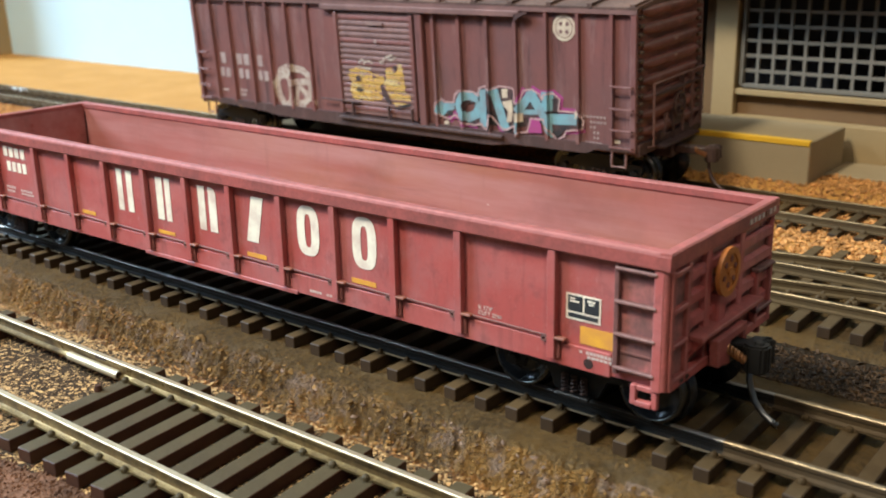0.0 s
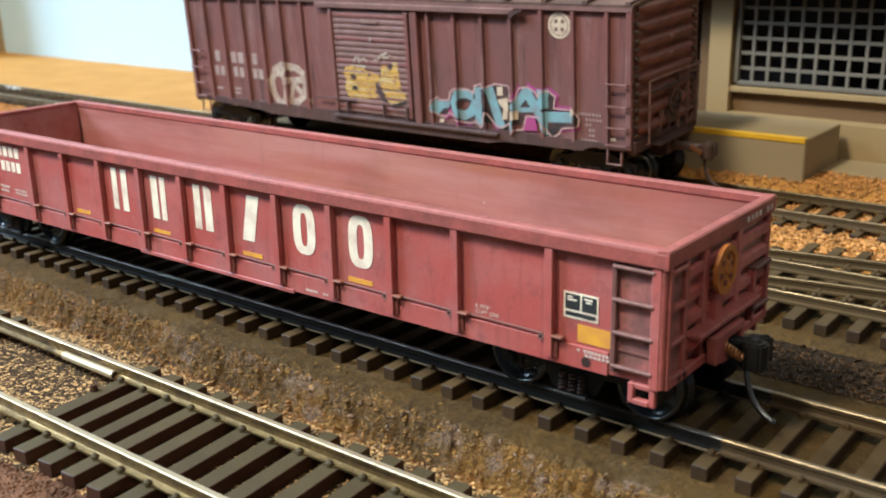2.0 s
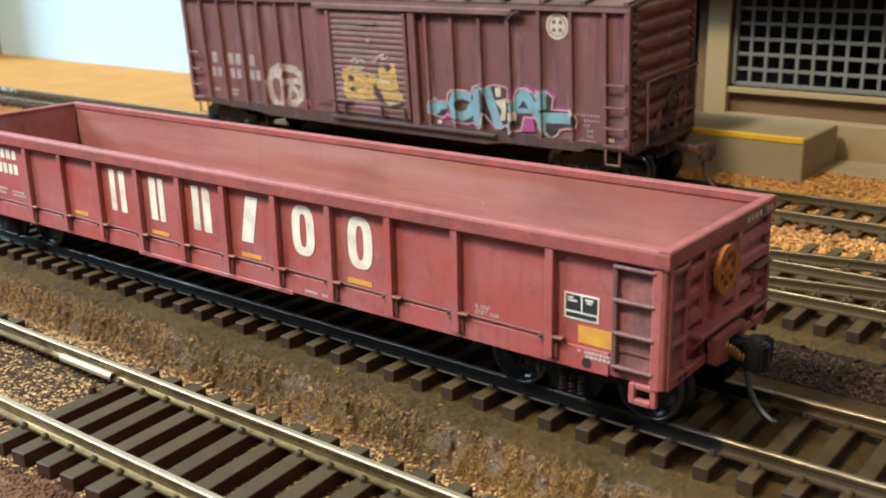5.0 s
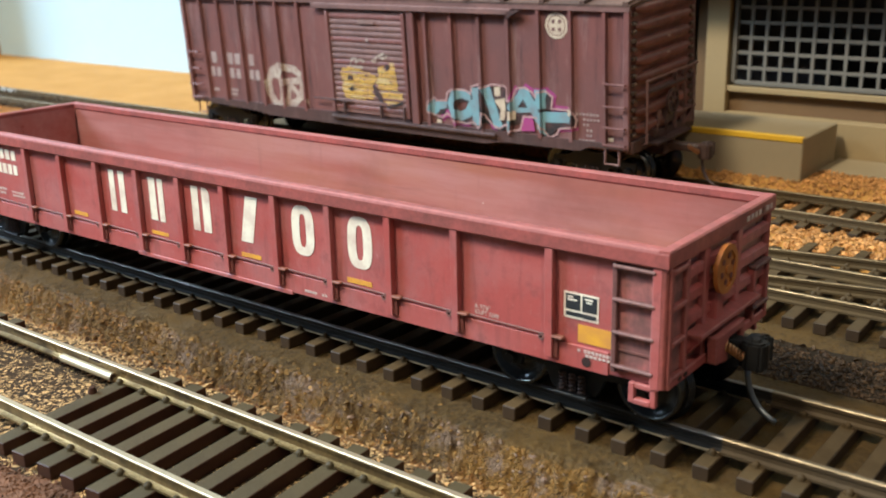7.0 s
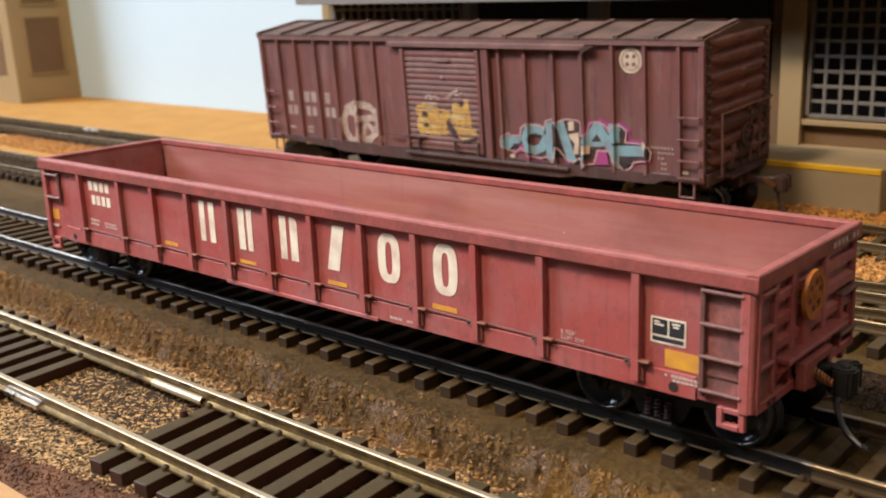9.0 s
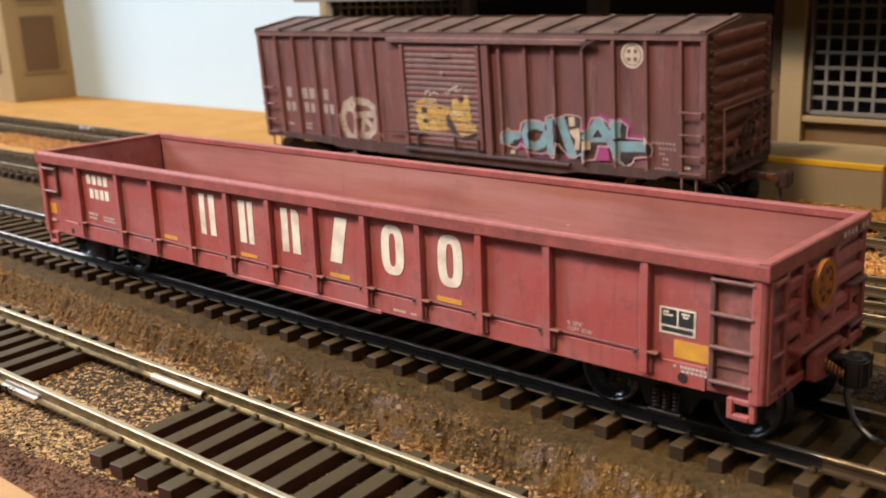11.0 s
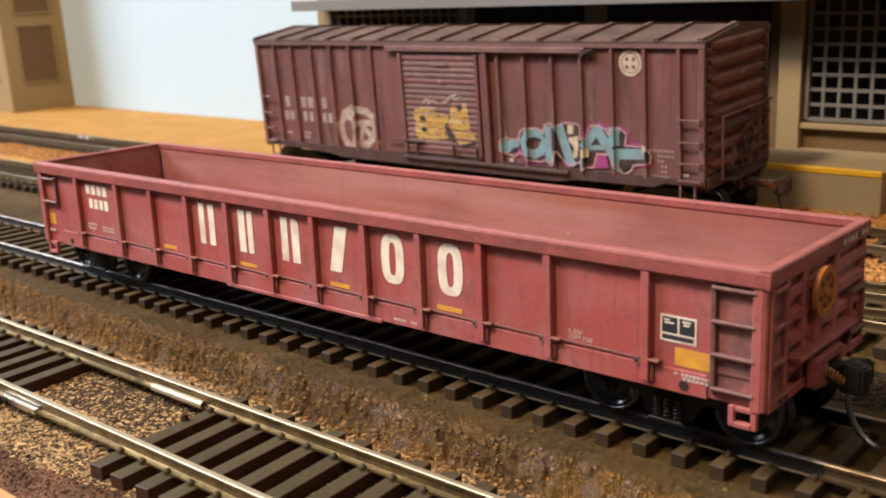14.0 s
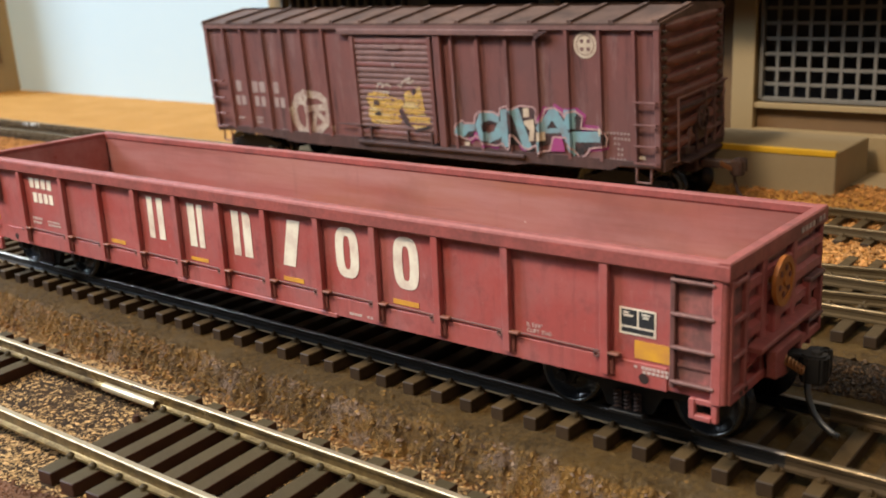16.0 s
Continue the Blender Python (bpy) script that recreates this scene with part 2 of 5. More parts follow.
M_JOINER = surface("bright_rail_joiner", (0.72, 0.67, 0.58), (0.45, 0.38, 0.27), 0.3, 1.0, 900, 300, 0.3, 0.00001)
M_HEAD = surface("polished_rail_head", (0.58, 0.5, 0.34), (0.36, 0.28, 0.16), 0.55, 0.8, 2500, 330, 0.5, 0.00001)
M_HEAD_YARD = surface("worn_yard_rail_head", (0.19, 0.145, 0.085), (0.085, 0.062, 0.034), 0.4, 0.8, 2500, 200, 0.6, 0.00001)
M_HEAD_DARK = surface("dull_rail_head", (0.3, 0.28, 0.25), (0.12, 0.105, 0.085), 0.42, 0.5, 900, 60, 0.4, 0.00001)
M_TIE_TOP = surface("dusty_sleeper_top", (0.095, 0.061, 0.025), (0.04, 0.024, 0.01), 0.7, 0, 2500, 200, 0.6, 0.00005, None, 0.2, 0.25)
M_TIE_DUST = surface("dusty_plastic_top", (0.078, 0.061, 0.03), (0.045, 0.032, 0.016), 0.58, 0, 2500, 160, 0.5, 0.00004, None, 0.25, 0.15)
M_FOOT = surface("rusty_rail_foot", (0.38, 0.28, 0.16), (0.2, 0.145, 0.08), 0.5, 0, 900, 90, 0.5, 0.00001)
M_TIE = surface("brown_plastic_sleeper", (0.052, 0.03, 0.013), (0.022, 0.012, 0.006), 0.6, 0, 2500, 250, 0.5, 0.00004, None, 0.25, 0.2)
M_TIE_RED = surface("reddish_plastic_sleeper", (0.055, 0.022, 0.011), (0.026, 0.01, 0.006), 0.55, 0, 2500, 250, 0.5, 0.00003, None, 0.3, 0.15)
M_CORK = surface("black_base_paint", (0.026, 0.018, 0.011), (0.07, 0.04, 0.018), 0.85, 0, 1400, 220, 0.7, 0.0004, None, 0.12)
M_CINDER = surface("black_cinder_bed", (0.014, 0.0095, 0.005), (0.03, 0.019, 0.009), 0.8, 0, 1200, 150, 0.6, 0.0005, None, 0.15)
M_SAND = surface("orange_sand_sheet", (0.46, 0.225, 0.042), (0.33, 0.155, 0.028), 0.85, 0, 700, 60, 0.6, 0.0006)
M_SOIL = surface("red_brown_soil", (0.19, 0.08, 0.032), (0.045, 0.022, 0.011), 0.85, 0, 1000, 150, 0.9, 0.001)
M_FLAKE = surface("tan_cork_flake", (0.54, 0.345, 0.145), (0.25, 0.137, 0.045), 0.75, 0, 1500, 300, 0.6, 0.00005, None, 0.3, 0.7, True)
M_GRAIN_GREY = surface("mauve_grey_grit", (0.26, 0.175, 0.125), (0.12, 0.078, 0.052), 0.8, 0, 1500, 300, 0.8, 0, None, 0.1, 0.45, True)
M_GRAIN_OCHRE = surface("ochre_grit", (0.36, 0.17, 0.04), (0.17, 0.076, 0.022), 0.7, 0, 1500, 300, 0.8, 0, None, 0.3, 0.5, True)
M_GRAIN = surface("brown_grit", (0.26, 0.145, 0.044), (0.1, 0.054, 0.018), 0.8, 0, 1500, 300, 0.7, 0, None, 0.1, 0.4, True)
M_CGRAIN = surface("dark_cinder_grit", (0.085, 0.046, 0.018), (0.013, 0.008, 0.004), 0.6, 0, 1500, 400, 0.8, 0, None, 0.2, 0.7, True)
M_BGRAIN = surface("orange_ballast_stone", (0.55, 0.265, 0.075), (0.3, 0.13, 0.034), 0.8, 0, 1500, 200, 0.6, 0, None, 0.3, 0.5, True)
M_TAN = surface("tan_building_plastic", (0.33, 0.23, 0.105), (0.265, 0.185, 0.085), 0.6, 0, 900, 30, 0.5, 0.00003)
# brown of the recessed panels, also painted shade on the wall beside the pilaster
M_TAN_DK = surface("brown_panel_and_shade", (0.16, 0.09, 0.036), (0.12, 0.067, 0.028), 0.6, 0, 900, 40, 0.5)
M_CONC = surface("grey_tan_concrete", (0.315, 0.24, 0.135), (0.255, 0.193, 0.108), 0.7, 0, 1200, 40, 0.5, 0.00003)
M_STRIPE = surface("yellow_edge_paint", (0.72, 0.42, 0.02), (0.58, 0.32, 0.015), 0.55, 0, 1200, 90, 0.4)
M_GRID = surface("grey_window_lattice", (0.148, 0.131, 0.104), (0.115, 0.102, 0.08), 0.6, 0, 900, 60, 0.4)
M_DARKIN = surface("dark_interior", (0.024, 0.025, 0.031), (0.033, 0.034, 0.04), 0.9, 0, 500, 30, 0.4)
M_GREY = surface("grey_roof_trim", (0.205, 0.197, 0.180), (0.148, 0.139, 0.131), 0.6, 0, 900, 40, 0.4)
M_SKY = surface("pale_blue_backdrop", (0.5, 0.645, 0.71), (0.475, 0.62, 0.69), 0.6, 0, 200, 6, 0.5, 0)
M_ROOM = surface("off_white_room_paint", (0.3, 0.29, 0.28), (0.27, 0.26, 0.25), 0.8, 0, 40, 2, 0.4, 0)
M_WOOD = surface("tan_wood_edge", (0.5, 0.3, 0.13), (0.36, 0.2, 0.08), 0.6, 0, 900, 60, 0.5)


def rough_earth(name, base, dark, ochre, pale, bump, rusty_end=False):
    """Glued scenic grit: broad tints of rust and grey over coarse grain with strong relief, pit shade painted in."""
    m, nt, nd, ln, bs = nodes_of(name)
    grain, patch, tint, fine = noise_node(nt, 900, 7, 0.8), noise_node(nt, 60, 4, 0.6), noise_node(nt, 130, 6, 0.75), noise_node(nt, 1900, 4, 0.75)
    # low grain is coloured dark, which paints shade into the hollows of the relief
    col = mix(nt, ramp(nt, grain, 0.42, 0.58, (0, 0, 0), (1, 1, 1)), dark, base)
    col = mix(nt, ramp(nt, patch, 0.46, 0.6, (0, 0, 0), (0.8,) * 3), col, ochre)
    col = mix(nt, ramp(nt, tint, 0.51, 0.61, (0, 0, 0), (0.85,) * 3), col, pale)
    if rusty_end:
        # the far stretch of the bank was dusted with rust-coloured powder
        tc, sep, rng = (nd.new(k) for k in ("ShaderNodeTexCoord", "ShaderNodeSeparateXYZ", "ShaderNodeMapRange"))
        rng.inputs["From Min"].default_value, rng.inputs["From Max"].default_value = -0.012, -0.06
        ln.new(tc.outputs["Object"], sep.inputs[0])
        ln.new(sep.outputs[0], rng.inputs["Value"])
        powder = mix(nt, ramp(nt, noise_node(nt, 90, 5, 0.7), 0.36, 0.6, (0, 0, 0), (0.85,) * 3), (0, 0, 0), rng.outputs[0], "MIX")
        col = mix(nt, powder, col, (0.29, 0.165, 0.048))
    # darkens the same fine pits that the inverted bump sinks
    col = mix(nt, ramp(nt, fine, 0.5, 0.62, (0, 0, 0), (0.65,) * 3), col, tuple(0.7 * c for c in dark))
    ln.new(col, bs.inputs["Base Color"])
    ln.new(ramp(nt, tint, 0.3, 0.8, (0.55,) * 3, (0.85,) * 3), bs.inputs["Roughness"])
    bs.inputs["Specular IOR Level"].default_value = 0.18
    b = nd.new("ShaderNodeBump")
    b.inputs["Distance"].default_value, b.inputs["Strength"].default_value = bump, 1.0
    ln.new(grain, b.inputs["Height"])
    b2 = nd.new("ShaderNodeBump")
    b2.inputs["Distance"].default_value, b2.inputs["Strength"].default_value = 0.0006, 1.0
    b2.invert = True
    ln.new(fine, b2.inputs["Height"])
    ln.new(b.outputs[0], b2.inputs["Normal"])
    ln.new(b2.outputs[0], bs.inputs["Normal"])
    return m


M_EARTH = rough_earth("glued_roadbed_slope", (0.275, 0.16, 0.052), (0.078, 0.044, 0.016), (0.355, 0.182, 0.038), (0.32, 0.222, 0.16), 0.003, True)
M_SHOULDER = rough_earth("brown_shoulder", (0.178, 0.107, 0.035), (0.078, 0.046, 0.016), (0.19, 0.108, 0.029), (0.175, 0.117, 0.055), 0.0016)
M_OCHRE = rough_earth("ochre_roadbed_foot", (0.27, 0.12, 0.03), (0.05, 0.025, 0.011), (0.36, 0.16, 0.034), (0.24, 0.13, 0.06), 0.0018)

# ---- mesh helpers (millimetres) ----
def part(name, bm, material, parent=None, label="", smooth=False):
    """Links a bmesh as one mesh object under a thing or under a part."""
    for v in bm.verts:
        v.co *= MM
    mesh = bpy.data.meshes.new(name)
    bm.to_mesh(mesh)
    bm.free()
    for mt in material if isinstance(material, (list, tuple)) else [material]:
        mesh.materials.append(mt)
    if smooth:
        mesh.shade_smooth()
    ob = new(name, mesh)
    ob.parent = parent
    return tagged(ob, label)


def thing(name, x, y, z, label, category, group="", kind="", yaw=0.0):
    ob = new(name)
    ob.empty_display_size = 0.01
    ob.matrix_world = pose(x * MM, y * MM, z * MM, 0, 0, yaw)
    return tagged(ob, label, category, group, kind)


def box(bm, x0, x1, y0, y1, z0, z1, bev=0.0, seg=1):
    m = Matrix.LocRotScale(((x0 + x1) / 2, (y0 + y1) / 2, (z0 + z1) / 2), None, (abs(x1 - x0), abs(y1 - y0), abs(z1 - z0)))
    made = bmesh.ops.create_cube(bm, size=1, matrix=m)["verts"]
    if bev:
        bmesh.ops.bevel(bm, geom=list({e for v in made for e in v.link_edges}), offset=bev, segments=seg, affect="EDGES", profile=0.5)
    return bm


def boxed(*dims, bev=0.0, seg=1):
    return box(bmesh.new(), *dims, bev=bev, seg=seg)


def rod(bm, a, b, r, seg=8, r2=None):
    a, b = Vector(a), Vector(b)
    m = Matrix.Translation((a + b) / 2) @ (b - a).to_track_quat("Z", "Y").to_matrix().to_4x4()
    bmesh.ops.create_cone(bm, cap_ends=True, segments=seg, radius1=r, radius2=r if r2 is None else r2, depth=(b - a).length, matrix=m)
    return bm


def tube(bm, pts, r, seg=8):
    """A round wire along a polyline."""
    pts = [Vector(p) for p in pts]
    rings = []
    for i, p in enumerate(pts):
        d = (pts[min(i + 1, len(pts) - 1)] - pts[max(i - 1, 0)]).normalized()
        side = d.orthogonal() if not rings else (last - d * last.dot(d))
        side.normalize()
        last, up = side.copy(), d.cross(side)
        rings.append([bm.verts.new(p + r * (math.cos(k * math.tau / seg) * side + math.sin(k * math.tau / seg) * up)) for k in range(seg)])
    for u, v in zip(rings, rings[1:]):
        for k in range(seg):
            bm.faces.new((u[k], u[(k + 1) % seg], v[(k + 1) % seg], v[k]))
    bm.faces.new(rings[0][::-1])
    bm.faces.new(rings[-1])
    return bm


def prism(bm, outline, axis, a, b):
    """A polygon of two coordinates, drawn out along an axis from a to b."""
    def place(p, h):
        return {"x": (h, p[0], p[1]), "y": (p[0], h, p[1]), "z": (p[0], p[1], h)}[axis]
    lo, hi = ([bm.verts.new(place(p, h)) for p in outline] for h in (a, b))
    faces = [bm.faces.new(lo[::-1]), bm.faces.new(hi)]
    for k in range(len(lo)):
        faces.append(bm.faces.new((lo[k], lo[(k + 1) % len(lo)], hi[(k + 1) % len(lo)], hi[k])))
    bmesh.ops.recalc_face_normals(bm, faces=faces)
    return bm


def lathe(bm, profile, centre, axis="y", seg=28):
    """A closed profile of (along the axis, radius), turned round the axis."""
    rings = []
    for k in range(seg):
        c, s = math.cos(k * math.tau / seg), math.sin(k * math.tau / seg)
        rings.append([bm.verts.new((centre[0] + (r * c if axis == "y" else h), centre[1] + (h if axis == "y" else r * c), centre[2] + r * s)) for h, r in profile])
    faces = []
    for k in range(seg):
        u, v = rings[k], rings[(k + 1) % seg]
        for n in range(len(profile)):
            q = (n + 1) % len(profile)
            faces.append(bm.faces.new((u[n], u[q], v[q], v[n])))
    bmesh.ops.recalc_face_normals(bm, faces=faces)
    return bm


def rub_edges(bm, width):
    """Gives narrow bevel faces the second material, as paint rubbed thin along edges."""
    for f in bm.faces:
        if f.calc_area() / max(e.calc_length() for e in f.edges) < width:
            f.material_index = 1
    return bm


def stroke_outline(pts, width):
    """The outline of a flat painted stroke of one width along a polyline."""
    pts = [Vector((p[0], p[1])) for p in pts]
    left, right = [], []
    for i, p in enumerate(pts):
        d = (pts[min(i + 1, len(pts) - 1)] - pts[max(i - 1, 0)]).normalized()
        n = Vector((-d.y, d.x)) * width / 2
        cap = d * width * 0.3 * (-1 if i == 0 else 1 if i == len(pts) - 1 else 0)
        left.append(p + n + cap)
        right.append(p - n + cap)
    return [tuple(p) for p in left + right[::-1]]


def clipped(outline, lo, hi):
    """The piece of an outline between two upright lines."""
    for limit, keep in ((lo, 1), (hi, -1)):
        out = []
        for a, b in zip(outline, outline[1:] + outline[:1]):
            ia, ib = (a[0] - limit) * keep >= 0, (b[0] - limit) * keep >= 0
            if ia:
                out.append(a)
            if ia != ib:
                out.append((limit, a[1] + (b[1] - a[1]) * (limit - a[0]) / (b[0] - a[0])))
        outline = out
        if len(outline) < 3:
            return []
    return outline


def decal(bm, x0, x1, z0, z1, y, thick=0.05):
    return box(bm, x0, x1, y - thick, y, z0, z1)


# ---- ground ----
def ground_height(x, y):
    """The height of the modelled ground: front board, raised roadbed, cinder ditch, rear yard."""
    z = np.interp(y, [-67.5, -64, -60, -24.2, -22.6, -19.9, -18.6, -16, 16, 20, 25.8, 39, 41.5, 80, 87, 100, 104.5, 150, 240], [-11.9, -11.0, -10.3, -10.1, -9.5, -5.0, -4.3, -4.1, -4.1, -4.8, -6.3, -5.9, -4.2, -4.2, -3.0, -3.0, -4.6, -4.5, -4.3])
    heap = min(max((x + 120) / 60, 0), 1)
    return z + heap * np.interp(y, [129, 133, 137, 150, 158], [0, 2.6, 4.2, 4.4, 0.5])


def wobble(x, y, size, seed=0.0):
    return noise.noise(Vector((x / size, y / size, seed)))


def ground_z(x, y):
    slope = math.exp(-((y + 21.4) / 2.2) ** 2)
    flat = 0.3 if abs(y) < 19 else 0.25
    return float(ground_height(x, y)) + 1.3 * slope * wobble(x, y, 8) + (0.75 * slope + 0.45 * flat) * wobble(x, y, 2.4, 3) + (1.15 * slope + 0.14) * wobble(x, y, 1.1, 6) + 0.8 * slope * wobble(x, y, 0.62, 9)


def build_ground():
    xs = np.concatenate([np.arange(-760, -240, 10), np.arange(-240, -110, 3), np.arange(-110, 130, 0.4), np.arange(130, 150, 1.5), np.arange(150, 175, 3), np.arange(175, 330, 6)])
    ys = np.concatenate([[-67.2], np.arange(-66.5, -25, 1.5), np.arange(-25, -17, 0.35), np.arange(-17, -14, 0.75), np.arange(-14, 46, 1.5), np.arange(46, 160, 3), np.arange(160, 245, 8)])
    verts = [(x * MM, y * MM, ground_z(x, y) * MM) for x in xs for y in ys]
    ny = len(ys)
    faces = [(i * ny + j, (i + 1) * ny + j, (i + 1) * ny + j + 1, i * ny + j + 1) for i in range(len(xs) - 1) for j in range(ny - 1)]
    mesh = bpy.data.meshes.new("ground")
    mesh.from_pydata(verts, [], faces)
    for mt in (M_CORK, M_EARTH, M_SHOULDER, M_CINDER, M_SAND, M_SOIL, M_OCHRE):
        mesh.materials.append(mt)
    kinds = []
    for i in range(len(xs) - 1):
        for j in range(ny - 1):
            x, y = (xs[i] + xs[i + 1]) / 2, (ys[j] + ys[j + 1]) / 2
            w = 2.4 * wobble(x, y, 9, 5) + 1.2 * wobble(x, y, 3, 8)
            if y < -59.3 + 0.13 * min(x, 30) + w * 0.9:
                k = 5
            elif y < -24.6 + 0.5 * w:
                k = 0
            elif y < -23.3 + 0.5 * w:
                k = 6
            elif y < -19.2 + 0.5 * w:
                k = 1
            elif y < 26.2 + 0.25 * w:
                k = 2
            elif y < 39.7 + 0.25 * w and x > 15 + 4 * w:
                k = 3
            elif y < 79 + 0.4 * w:
                k = 2
            else:
                k = 4
            kinds.append(k)
    mesh.polygons.foreach_set("material_index", kinds)
    mesh.shade_smooth()
    tagged(new("ground", mesh), "layout ground with dark board, brown roadbed and orange sand", "ground", kind="structure")


build_ground()


def scatter(name, label, areas, size, material, flat=1.0, sink=0.2, seed=1, near=None):
    """Many small broken pieces that lie on the ground, as one mesh. areas: x0, x1, y0, y1, count."""
    rng = np.random.default_rng(seed)
    form = np.array([(1, 0, 0), (0.3, 0.95, 0), (-0.8, 0.6, 0), (-0.8, -0.6, 0), (0.3, -0.95, 0), (0.1, 0, 1), (0, 0.1, -0.8)], float)
    tris = np.array([(0, 1, 5), (1, 2, 5), (2, 3, 5), (3, 4, 5), (4, 0, 5), (1, 0, 6), (2, 1, 6), (3, 2, 6), (4, 3, 6), (0, 4, 6)])
    verts, faces = [], []
    for x0, x1, y0, y1, count in areas:
        for x, y in zip(rng.uniform(x0, x1, count), rng.uniform(y0, y1, count)):
            if near and not near(x, y):
                continue
            s = size[0] * (size[1] / size[0]) ** rng.random() ** 1.6
            p = form * rng.uniform(0.65, 1.3, (7, 3)) * (s * rng.uniform(0.8, 1.5), s * rng.uniform(0.5, 0.9), s * flat) / 2
            a, b = rng.uniform(0, math.tau), rng.normal(0, 0.25 if flat < 0.6 else 0.6)
            ca, sa, cb, sb = math.cos(a), math.sin(a), math.cos(b), math.sin(b)
            p = p @ np.array([[1, 0, 0], [0, cb, -sb], [0, sb, cb]]) @ np.array([[ca, -sa, 0], [sa, ca, 0], [0, 0, 1]])
            n = len(verts) * 7
            verts.append(p + (x, y, ground_z(x, y) + s * flat * (0.5 - sink)))
            faces.append(tris + n)
    mesh = bpy.data.meshes.new(name)
    mesh.from_pydata((np.concatenate(verts) * MM).tolist(), [], np.concatenate(faces).tolist())
    mesh.materials.append(material)
    tagged(new(name, mesh), label, "gravel", kind="stuff")


# ---- railway tracks ----
def tie_mesh(length, width, height, gauge, bev, material, spike):
    """A moulded plastic sleeper with four spike heads; its top is at z = 0."""
    bm = boxed(-width / 2, width / 2, -length / 2, length / 2, -height, 0, bev=bev)
    for y in (-gauge, gauge):
        box(bm, -width * 0.36, width * 0.36, y - 1.5, y + 1.5, -0.1, 0.22)
        for s in (-1, 1):
            rod(bm, (0, y + s * 1.3, 0.1), (0, y + s * 1.3, 0.62 * spike), 0.6 * spike, 9, 0.52 * spike)
            rod(bm, (0, y + s * 1.3, 0.6 * spike), (0, y + s * 1.3, 0.9 * spike), 0.52 * spike, 9, 0.25 * spike)
    for v in bm.verts:
        v.co *= MM
    bm.normal_update()
    for f in bm.faces:
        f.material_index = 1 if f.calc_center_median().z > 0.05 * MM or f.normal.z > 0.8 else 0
    mesh = bpy.data.meshes.new("sleeper")
    bm.to_mesh(mesh)
    bm.free()
    for mt in material:
        mesh.materials.append(mt)
    return mesh


def rail_profile(y, top, deep=2.5):
    half, foot = (0.55, 1.2) if deep > 2.3 else (0.45, 1.0)
    right = [(foot, -deep), (foot, -deep + 0.35), (0.3, -deep + 0.55), (0.3, -0.85), (half, -0.65), (half, -0.14), (half - 0.13, 0)]
    return [(y + u, top + v) for u, v in right] + [(y - u, top + v) for u, v in right[::-1]]


def track(label, x, y, z, yaw, x0, x1, ties, tie, material, deep=2.05, tone_split=None, gauge=8.7, skew=0.0, foot_top=0.6):
    """Two rails and single sleepers. ties: the places of the sleepers along the track."""
    t = thing("railway_track", x, y, z, label, "track", "tracks of the layout", yaw=yaw)
    spans = [(x0, x1, material)] if tone_split is None else [(x0, tone_split[0] - 0.02, material), (tone_split[0] + 0.02, x1, tone_split[1])]
    for s in (-1, 1):
        for a, b, metals in spans:
            bm = prism(bmesh.new(), rail_profile(gauge * s, 0, deep), "x", a, b)
            for f in bm.faces:
                mid = f.calc_center_median().z
                f.material_index = 1 if f.normal.z > 0.3 and mid > -0.3 else 2 if mid < -deep + foot_top else 0
            part("rail", bm, metals, t)
    rng = random.Random(int(x + y + 500))
    for u in ties:
        ob = new("sleeper", tie)
        ob.parent = t
        ob.matrix_basis = pose((u + rng.uniform(-0.12, 0.12)) * MM, rng.uniform(-0.15, 0.15) * MM, -deep * MM, 0, 0, skew + rng.uniform(-0.6, 0.6))
    return t


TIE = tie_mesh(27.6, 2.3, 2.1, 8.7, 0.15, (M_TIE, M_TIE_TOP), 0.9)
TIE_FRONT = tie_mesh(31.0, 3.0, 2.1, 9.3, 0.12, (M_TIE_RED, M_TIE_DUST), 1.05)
# rails change from dark to brown at x = 92; the break there is made up
track("dark weathered track on brown roadbed under the gondola", 0, 0, 0, 0, -560, 300, [85.35 + 5.83 * k for k in range(-100, 34)], TIE, (M_RAIL_DARK, M_HEAD_DARK, M_FOOT), 2.05, (92.0, (M_RAIL_BROWN, M_HEAD_BROWN, M_RAIL_BROWN)), foot_top=0.4)
TB = track("dull metal yard track with brown sleepers", 0, 59.1, 0, 0.6, -560, 300, [10 + 5.5 * k for k in range(-105, 1)], TIE, (M_RAIL_DULL, M_HEAD_YARD, M_RAIL_DULL))
TC = track("yard track in orange ballast beside the platform", 0, 118.5, -1, 0, -560, 300, [62 + 6.0 * k for k in range(-95, 30)], TIE, (M_RAIL_DULL, M_HEAD_YARD, M_RAIL_DULL))
track("diverging yard track of a turnout", 75, 67.6, 0, 10.2, -78, 170, [6.1 * k + 62 for k in range(0, 17)], TIE, (M_RAIL_DULL, M_HEAD_YARD, M_RAIL_DULL))
part("rail_joiner", boxed(-322, -309, 7.5, 9.9, -1.9, -0.6, bev=0.2), M_JOINER, TC, "bright metal rail joiner")
LONG = [(n, tie_mesh(n, 2.3, 2.1, 8.7, 0.15, (M_TIE, M_TIE_TOP), 0.9)) for n in (33, 40, 47, 54)]
for k in range(20):
    n, long_tie = LONG[min(k // 5, 3)]
    ob = new("sleeper", long_tie)
    ob.parent = TB
    ob.matrix_basis = pose((15.4 + 5.5 * k) * MM, (n / 2 - 16.4) * MM, -2.05 * MM)
